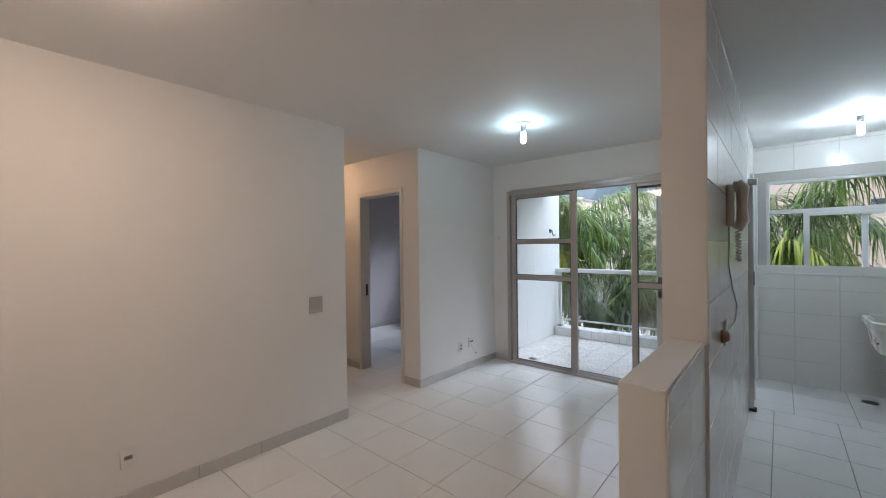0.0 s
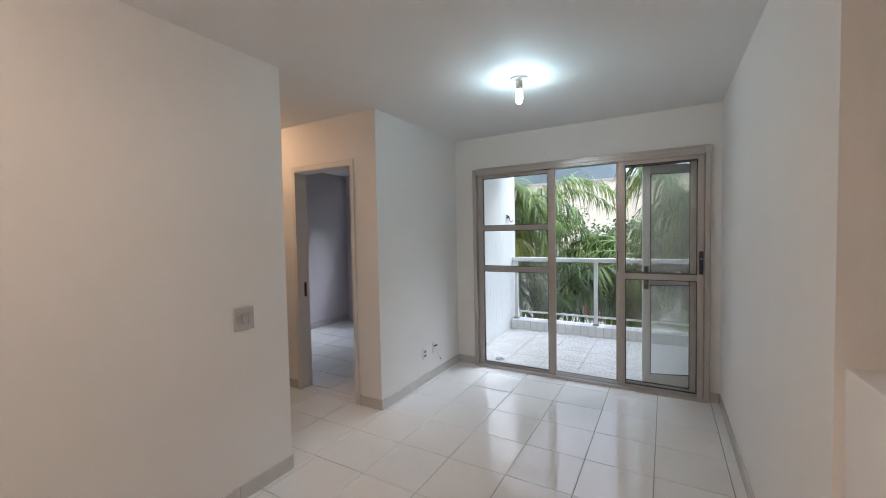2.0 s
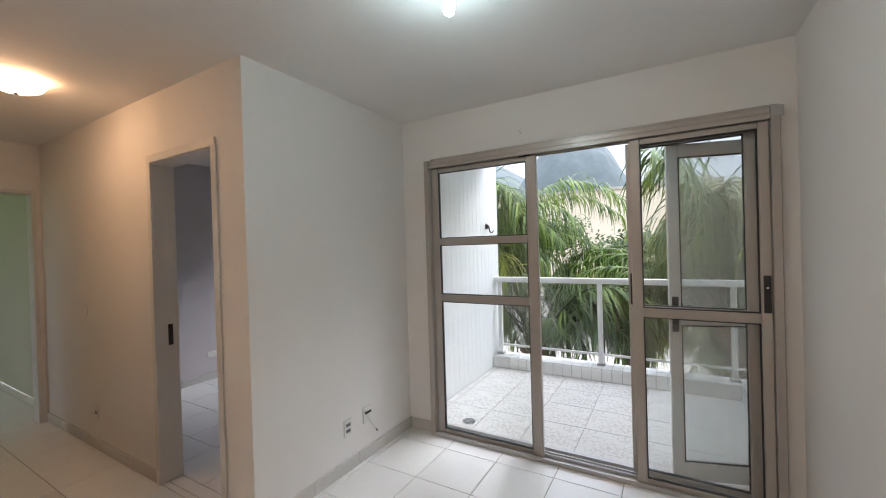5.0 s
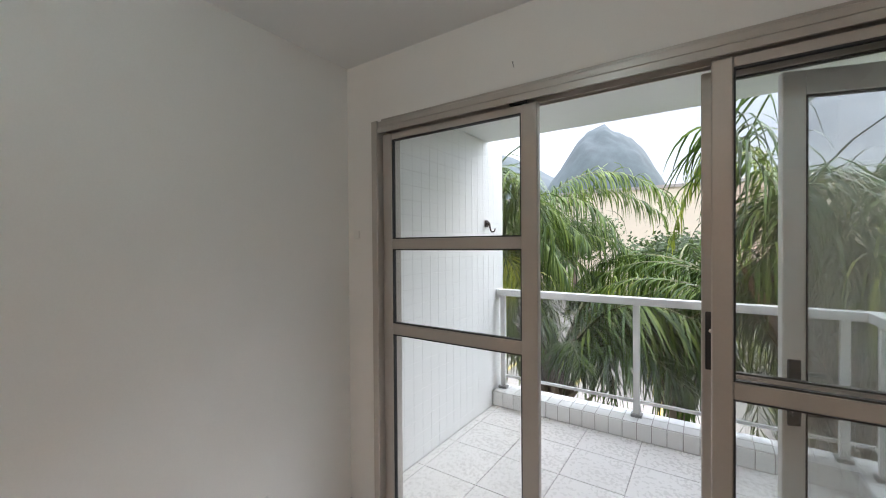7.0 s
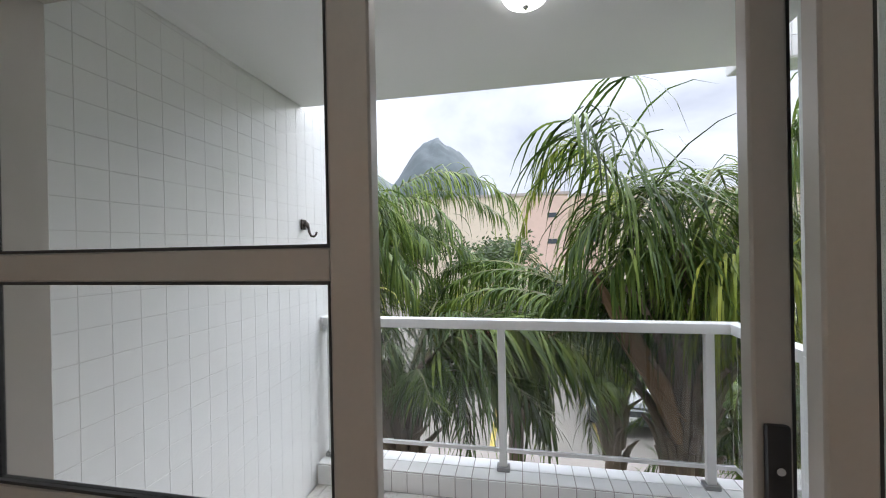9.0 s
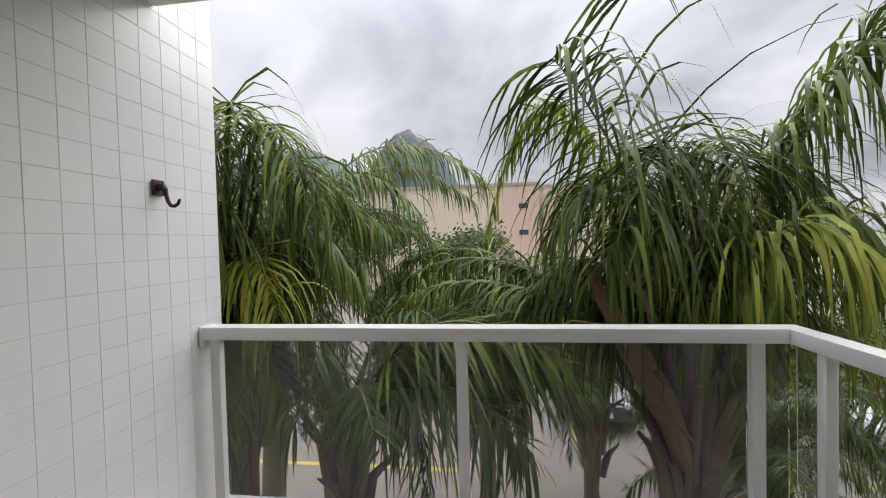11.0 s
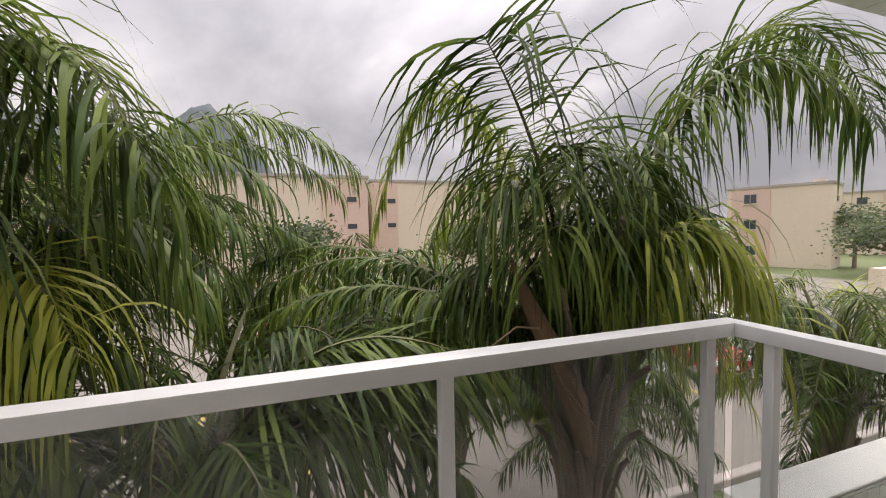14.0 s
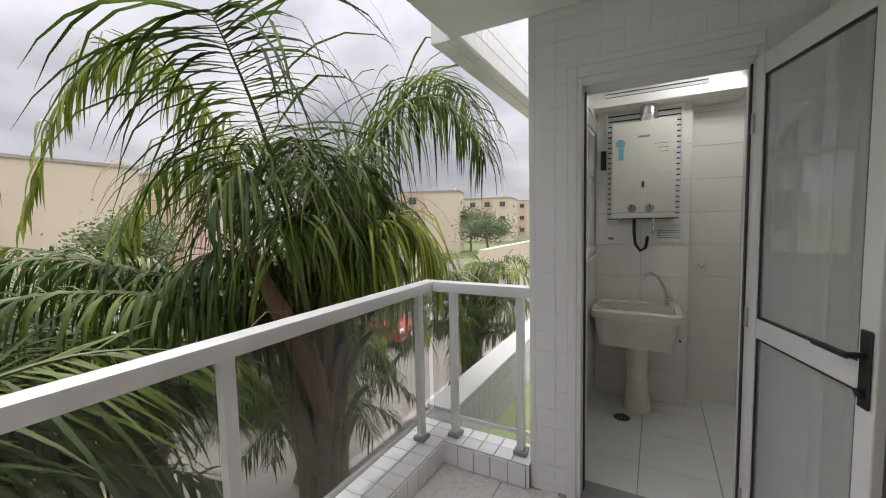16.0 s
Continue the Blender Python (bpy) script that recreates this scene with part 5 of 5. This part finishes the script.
# ---- ground, car park, distance ----
bm = bmesh.new()
bmesh.ops.create_circle(bm, cap_ends=True, segments=64, radius=3000)
bmesh.ops.translate(bm, verts=bm.verts, vec=(0, 0, GROUND - 0.02))
solid("ground", bm, SOIL, "patchy green lawn and bare soil", "ground")
road = solid("pavement_car_park", B(-30, 40, 10.2, 38.5, GROUND - 0.3, GROUND), PAVE, "worn tan concrete car park paving", "pavement")
solid("kerb_car_park", B(-30, 40, 10.0, 10.2, GROUND - 0.3, GROUND + 0.13, 0.02), ROOF, "grey concrete kerb along the car park", "kerb")
solid("kerb_car_park_far", B(-30, 40, 38.5, 38.7, GROUND - 0.3, GROUND + 0.13, 0.02), ROOF, "grey concrete kerb along the far lawn", "kerb")


LINE = mat("worn_yellow_road_paint", (0.5, 0.38, 0.08), 0.8, var=0.2, stain=0.4)
for k in range(10):
    solid("parking_line", B(-7.4 + 2.6 * k, -7.28 + 2.6 * k, 13.0, 17.6, GROUND + 0.001, GROUND + 0.005), LINE, "worn yellow parking bay line on the paving", "road marking", "parking bay lines")
solid("parking_line", B(-9, -2.2, 12.35, 12.47, GROUND + 0.001, GROUND + 0.005), LINE, "worn yellow edge line on the paving", "road marking", "parking bay lines")


def building(at, w, d, h, rot, face, side, label, storeys=4, bays=4, blank=False, coloured=(), bay_half=0.34):
    """An apartment block: body, coping, coloured bays with windows on its front, storey bands."""
    t = thing("apartment_building", at, label, "building", "pale apartment blocks")
    o = ORG[t.name]
    ORG[t.name] = Vector()
    part("wall", B(-w / 2, w / 2, -d / 2, d / 2, 0, h), face, t, soft=False)
    bm = bmesh.new()
    for bx in ((-w / 2 - 0.1, w / 2 + 0.1, -d / 2 - 0.1, -d / 2 + 0.15), (-w / 2 - 0.1, w / 2 + 0.1, d / 2 - 0.15, d / 2 + 0.1), (-w / 2 - 0.1, -w / 2 + 0.15, -d / 2, d / 2), (w / 2 - 0.15, w / 2 + 0.1, -d / 2, d / 2)):
        box(bm, *bx, h, h + 0.25)
    roof = part("roof", bm, ROOF, t, "grey coping round the flat roof", soft=False)
    part("water_tank", B(w / 2 - 1.6, w / 2 - 0.6, -d / 2 + 0.4, -d / 2 + 1.4, h, h + 0.55), face, roof, soft=False)
    sh = h / storeys
    bw = w / bays
    for b in range(bays):
        x = -w / 2 + bw * (b + 0.5)
        if b in (coloured or range(0, bays, 2)):
            part("coloured_bay", B(x - bw * bay_half, x + bw * bay_half, -d / 2 - 0.12, -d / 2 - 0.004, 0, h - 0.2), side, t, "salmon coloured bay", soft=False)
        yo = -d / 2 - (0.12 if b in (coloured or range(0, bays, 2)) else 0)
        for s in range(storeys if not blank and (not coloured or b in coloured) else 0):
            z = s * sh + sh * 0.42
            wi = part("window", B(x - 0.6, x + 0.6, yo - 0.06, yo - 0.005, z, z + 1.1), ROOF, t, soft=False)
            for k in (-1, 1):
                part("pane", B(x + k * 0.29 - 0.26, x + k * 0.29 + 0.26, yo - 0.08, yo - 0.062, z + 0.06, z + 1.04), DARKG, wi, soft=False)
            part("sill", B(x - 0.7, x + 0.7, yo - 0.14, yo - 0.005, z - 0.08, z - 0.005), face, wi, soft=False)
    for s in range(2, storeys if blank else 0):
        for b in coloured or range(0, bays, 2):
            x = -w / 2 + bw * (b + 0.5) + 0.6
            part("vent_window", B(x - 0.4, x + 0.4, -d / 2 - 0.16, -d / 2 - 0.122, s * sh + 0.3, s * sh + 0.72), DARKG, t, soft=False)
    for s in range(1, storeys):
        for sx in (-1, 1):
            x0, x1 = sorted((sx * w / 2 + sx * 0.005, sx * w / 2 + sx * 0.03))
            part("storey_band", B(x0, x1, -d / 2, d / 2, s * sh - 0.05, s * sh + 0.05), ROOF, t, soft=False)
        wi = part("vent_window", B(w / 2 + 0.006, w / 2 + 0.05, -0.5, 0.5, s * sh + 1.2, s * sh + 1.7), DARKG, t, soft=False)
    t.matrix_basis = pose(*at, 0, 0, rot)
    ORG[t.name] = o
    return t


G0 = GROUND
building((-5.1, 46, G0), 16, 12, 9.35, 0, TAN, PINK, "tan apartment block with a blank gable behind the palms", 4, 4, True, (3,), 0.49)
building((9.3, 50, G0), 11, 12, 9.6, 0, TAN, PINK, "tan and salmon apartment block with small windows behind the palms", 4, 4, True, (0,), 0.45)
building((22, 50, G0), 10, 12, 9.6, 8, TAN, PINK, "tan apartment block partly hidden by fronds", 4, 4, True)
building((-24, 50, G0), 16, 12, 9.6, -5, TAN, PINK, "tan apartment block far behind the palms", 4, 4, True)
building((49, 35, G0), 9, 5, 8.8, -72, TAN, PINK, "tan block with a salmon window bay across the car park", 3, 2, False, (0,), 0.4)
building((80, 46, G0), 26, 10, 9.2, -80, TAN, PINK, "long pale apartment block in the distance", 3, 8)
building((104, 26, G0), 24, 10, 9.5, -88, TAN, PINK, "long pale apartment block in the far distance", 3, 8)
part("wall", B(25, 60, 16.5, 17, G0, G0 + 2.4), TAN, None, soft=False).name = "perimeter_wall"
tagged(bpy.data.objects["perimeter_wall"], "low tan plastered perimeter wall beside the car park", "wall", kind="structure")


def mountain(name, at, w, h, seed, label):
    bm = bmesh.new()
    n = 70
    g = [[None] * (n + 1) for _ in range(n + 1)]
    for i in range(n + 1):
        for j in range(n + 1):
            u, v = i / n * 2 - 1, j / n * 2 - 1
            rr = math.hypot(u, v)
            z = h * max(0, 1 - rr ** 1.7) ** 1.1
            z += h * 0.10 * noise.fractal(Vector((u * 2.5 + seed, v * 2.5, 0.3)), 1.0, 2.0, 5) * max(0, 1 - rr)
            g[i][j] = bm.verts.new((at[0] + u * w, at[1] + v * w, G0 - 1 + max(0, z)))
    for i in range(n):
        for j in range(n):
            bm.faces.new((g[i][j], g[i + 1][j], g[i + 1][j + 1], g[i][j + 1]))
    return solid(name, bm, HILL, label, "mountain", soft=True)


mountain("backdrop_mountain", (-188, 900, 0), 178, 268, 1.0, "steep forested granite mountain with grey haze put into its colour")
mountain("backdrop_ridge", (-560, 1100, 0), 430, 285, 7.0, "long forested ridge with haze put into its colour")


def car(at, rot, paint, label, hatch=False):
    """A parked car: shaped body, cabin glass, wheels, lamps."""
    t = thing("parked_car", at, label, "car", "cars in the car park")
    o = ORG[t.name]; ORG[t.name] = Vector()
    L, Wd = (3.7, 1.65) if hatch else (4.3, 1.72)
    prof = [(-L / 2, 0.32), (-L / 2 + 0.05, 0.75), (-L / 2 + 0.25, 0.88), (-L * 0.22, 0.94), (-L * 0.08, 1.40), (L * 0.2, 1.45), (L * (0.44 if hatch else 0.33), 1.0 if not hatch else 1.05), (L / 2 - 0.08, 0.92), (L / 2, 0.7), (L / 2 - 0.03, 0.32)]
    body = [(x, min(z, 0.95)) for x, z in prof]
    bm = bmesh.new()

    def extr(bm, pr, w0, w1, zc):
        ls = [[bm.verts.new((x, s * (w0 if z < zc else w1), z)) for x, z in pr] for s in (-1, 1)]
        for i in range(len(pr)):
            j = (i + 1) % len(pr)
            bm.faces.new((ls[0][i], ls[0][j], ls[1][j], ls[1][i]))
        bm.faces.new(ls[0][::-1]); bm.faces.new(ls[1])
        bmesh.ops.bevel(bm, geom=list(bm.edges), offset=0.05, segments=2, affect="EDGES")
    extr(bm, [(-L / 2, 0.3), (-L / 2 + 0.03, 0.72), (-L / 2 + 0.3, 0.86), (-L * 0.2, 0.92), (L * 0.42, 0.95), (L / 2, 0.85), (L / 2, 0.3)], Wd / 2, Wd / 2 - 0.02, 0.8)
    b = part("body", bm, paint, t)
    bm = bmesh.new()
    extr(bm, [(-L * 0.24, 0.9), (-L * 0.07, 1.36), (L * 0.2, 1.40), (L * (0.46 if hatch else 0.36), 0.92)], Wd / 2 - 0.06, Wd / 2 - 0.2, 1.2)
    part("cabin_glass", bm, DARKG, b, "dark tinted windows")
    part("roof", B(-L * 0.075, L * 0.21, -Wd / 2 + 0.2, Wd / 2 - 0.2, 1.385, 1.43, 0.02), paint, b)
    for x in (-L * 0.31, L * 0.3):
        for s in (-1, 1):
            w = part("wheel", lathe(bmesh.new(), (x, s * (Wd / 2 - 0.1), 0.30), [(0.18, -0.09), (0.29, -0.085), (0.30, 0), (0.29, 0.085), (0.18, 0.09)], 20, "y"), TYRE, t)
            part("rim", lathe(bmesh.new(), (x, s * (Wd / 2 - 0.005), 0.30), [(0.17, -0.01), (0.17, 0.01), (0.05, 0.015)], 16, "y"), CARS, w)
    for s in (-1, 1):
        part("headlight", B(-L / 2 - 0.01, -L / 2 + 0.12, s * 0.62 - 0.15, s * 0.62 + 0.15, 0.62, 0.76, 0.03), LAMPW, t)
        part("tail_light", B(L / 2 - 0.08, L / 2 + 0.015, s * 0.66 - 0.1, s * 0.66 + 0.1, 0.66, 0.86, 0.02), LAMPR, t)
    part("number_plate", B(-L / 2 - 0.02, -L / 2 + 0.01, -0.2, 0.2, 0.42, 0.53), PLASTIC, t)
    t.matrix_basis = pose(*at, 0, 0, rot)
    ORG[t.name] = o
    return t


car((-0.9, 23.5, G0), 90, CARW, "white hatchback parked facing the flats", True)
car((3.6, 15.2, G0), 95, CARG, "dark saloon car parked on the paving")
car((6.6, 15.4, G0), 92, CARS, "silver saloon car parked on the paving")
car((1.2, 16.2, G0), 88, CARG, "dark saloon car parked under the palm")
car((9.8, 15.0, G0), 90, CARR, "red hatchback parked on the paving", True)
car((-3.4, 23.8, G0), 88, CARR, "red saloon car parked by the far kerb")
car((13.0, 15.2, G0), 90, CARW, "white saloon car parked in the row")
car((4.6, 23.6, G0), 92, CARS, "silver hatchback parked by the far kerb", True)
car((16.2, 15.3, G0), 90, CARG, "dark hatchback parked in the row", True)


def tree(at, h, spread, seed, label):
    """A broadleaf tree: forked trunk and a crown of many loose leaf clumps."""
    r = random.Random(seed)
    t = thing("tree", at, label, "tree")
    o = Vector(at)
    bm = bmesh.new()
    tube(bm, [o, o + Vector((0.1, 0, h * 0.25)), o + Vector((0, 0.1, h * 0.5))], [0.2, 0.16, 0.12], 8)
    ends = []
    for i in range(6):
        a = i * 1.05 + r.uniform(-0.3, 0.3)
        e = o + Vector((math.cos(a) * spread * 0.6, math.sin(a) * spread * 0.6, h * r.uniform(0.6, 0.85)))
        ends.append(e)
        tube(bm, [o + Vector((0, 0.1, h * 0.45)), (o + e) / 2 + Vector((0, 0, h * 0.25)), e], [0.1, 0.06, 0.02], 6)
    part("trunk", bm, BARK, t)
    vs, fs = [], []
    for k in range(2600):
        e = r.choice(ends) if r.random() < 0.8 else o + Vector((0, 0, h * 0.8))
        d = Vector((r.gauss(0, 1), r.gauss(0, 1), r.gauss(0, 0.7)))
        p = e + d * spread * 0.26
        if p.z < o.z + h * 0.3:
            continue
        s = r.uniform(0.10, 0.24)
        u = Vector((r.uniform(-1, 1), r.uniform(-1, 1), r.uniform(-0.6, 0.6))).normalized() * s
        v = u.orthogonal().normalized() * s * 0.5
        b = len(vs)
        vs += [p - o - u, p - o + v, p - o + u, p - o - v]
        fs.append((b, b + 1, b + 2, b + 3))
    me = bpy.data.meshes.new("crown")
    me.from_pydata(vs, [], fs)
    me.materials.append(LEAF)
    ob = new("crown", me)
    ob.parent = t
    return t


tree((-9.5, 33, G0), 7.0, 3.2, 1, "dark green tree in front of the blocks")
tree((27, 30, G0), 6.0, 3.4, 2, "round green tree beside the far block")
tree((44, 24, G0), 5.0, 3.6, 3, "bushy green tree behind the perimeter wall")
tree((33, 38, G0), 7.5, 3.4, 4, "green tree between the far blocks")
tree((52, 30, G0), 6.5, 4.0, 5, "bushy dark green tree in the distance")
tree((-3.2, 31, G0), 5.5, 2.6, 8, "dark green tree beyond the car park")
tree((9, 33, G0), 5.5, 2.8, 9, "green tree beyond the parked cars")
tree((-14, 20, G0), 6.0, 3.2, 6, "green tree at the edge of the lawn")

# ---- tile pieces ----
X0T, Y0T = -1.13, 2.22


def floor_tiles(parent, x0, x1, y0, y1, z, m, limit, ox=X0T, oy=Y0T, pitch=PITCH):
    tiles(parent, "tile", (x0, y0, z - 0.006), (1, 0, 0), (0, 1, 0), x1 - x0, y1 - y0, pitch, pitch, m, 0.0045, off=((ox - x0) % pitch - pitch, (oy - y0) % pitch - pitch), limit=limit)


floor_tiles(floor, XL, XR, -1.1, 4.40, 0.0, TILE, 120)
floor_tiles(floor, XR, XK, -1.1, 1.2, 0.0, TILE, 0)
floor_tiles(floor, XK, 1.30, -1.1, 4.55, 0.0, TILE, 60)
floor_tiles(floor, -5.85, XL, 2.05, 2.975, 0.0, TILE, 30)
floor_tiles(floor, -5.62, -2.90, 3.10, 5.6, 0.0, TILE, 60)
floor_tiles(floor, -3.77, -3.03, 2.975, 3.10, 0.0, TILE, 0)
floor_tiles(floor, -8.7, -5.98, 0.4, 3.1, 0.0, TILE, 20)
floor_tiles(floor, -5.98, -5.85, 2.12, 2.94, 0.0, TILE, 0)
floor_tiles(laundry_floor, XK, 1.14, 4.55, 5.55, 0.0, TILE, 40, 0.20, 4.38)
floor_tiles(laundry_floor, 1.14, 1.30, 4.55, 4.89, 0.0, TILE, 4, 0.20, 4.38)
floor_tiles(balcony_floor, -2.79, -0.27, 4.55, 6.245, -0.02, BTILE, 60, -1.49, 5.45, 0.41)

S = 0.105
tiles(wall_balcony, "tile", (-2.796, 4.55, -0.02), (0, 1, 0), (0, 0, 1), 1.94, 2.9, S, S, WTILE, 0.0025, th=0.001, chamfer=0.0004, off=(6.07 - 4.55 - 15 * S, 0.085), limit=300, order=lambda c: -c[0])
tiles(wall_balcony, "tile", (-2.796, 6.49, -0.02), (-1, 0, 0), (0, 0, 1), 0.134, 2.9, S, S, WTILE, 0.005, limit=0)
tiles(wall_service, "tile", (-0.2665, 5.70, -0.02), (0, -1, 0), (0, 0, 1), 1.15, 2.52, S, S, WTILE, 0.0025, th=0.0015, chamfer=0.0005, limit=300, skip=lambda a, b: 0.19 < a < 1.02 and b < 2.2, off=(0.03, 0.055))
tiles(wall_service, "tile", (XK, 5.70, -0.2), (-1, 0, 0), (0, 0, 1), 0.157, 2.7, S, S, WTILE, 0.003, th=0.004, limit=0)
tiles(kerb, "tile", (-2.79, 6.245, -0.02), (1, 0, 0), (0, 0, 1), 2.495, 0.134, S, 0.134, WTILE, 0.005, limit=60)
tiles(kerb, "tile", (-2.79, 6.245, 0.114), (1, 0, 0), (0, 1, 0), 2.70, 0.24, S, 0.12, WTILE, 0.005, limit=80)
tiles(kerb, "tile", (-0.295, 6.245, -0.02), (0, -1, 0), (0, 0, 1), 0.545, 0.134, S, 0.134, WTILE, 0.005, limit=20)
tiles(kerb, "tile", (-0.295, 5.70, 0.114), (1, 0, 0), (0, 1, 0), 0.205, 0.545, S, S, WTILE, 0.005, limit=20)
tiles(beam_up, "tile", (-0.262, 6.10, 2.5), (1, 0, 0), (0, 0, 1), 3.46, 0.32, S, S, WTILE, 0.005, limit=99)
tiles(beam_up, "tile", (-0.262, 6.28, 2.5), (1, 0, 0), (0, -1, 0), 3.46, 0.18, S, S, WTILE, 0.005, limit=66)
tiles(beam_low, "tile", (-0.075, 6.28, -0.25), (1, 0, 0), (0, 0, 1), 3.27, 0.44, S, S, WTILE, 0.005, limit=120)
solid("ledge_coping", B(-0.08, 3.2, 6.27, 6.49, 0.197, 0.212, 0.004), PAINT, "white painted cap on the tiled ledge", "coping")

KU, KV = 0.335, 0.25
tiles(pier, "tile", (1.14, 5.55, 0), (0, -1, 0), (0, 0, 1), 0.66, 2.30, KU, KV, KTILE, 0.003, limit=60)
tiles(pier, "tile", (1.14, 4.89, 0), (1, 0, 0), (0, 0, 1), 0.16, 2.30, KU, KV, KTILE, 0.003, limit=20)
tiles(wall_far_east, "tile", (1.30, 4.89, 0), (0, -1, 0), (0, 0, 1), 3.7, H, KU, KV, KTILE, 0.003, limit=80)
tiles(wall_window, "tile", (XK, 5.55, 0), (1, 0, 0), (0, 0, 1), 1.25, H, KU, KV, KTILE, 0.003, limit=60, skip=lambda a, b: 0.12 < a < 1.22 and 1.17 < b < 2.15)
tiles(wall_east, "tile", (XK, 1.88, 0), (0, 1, 0), (0, 0, 1), 2.52, H, KU, KV, KTILE, 0.003, limit=110)
tiles(wall_service, "tile", (XK, 4.55, 0), (0, 1, 0), (0, 0, 1), 0.183, H, KU, KV, KTILE, 0.003, limit=20)
tiles(wall_service, "tile", (XK, 4.735, 2.152), (0, 1, 0), (0, 0, 1), 0.725, H - 2.152, KU, KV, KTILE, 0.003, limit=20)
tiles(half_wall, "tile", (-0.118, 1.2, 0), (0, 1, 0), (0, 0, 1), 0.68, 1.095, KU, KV, KTILE, 0.003, limit=20)
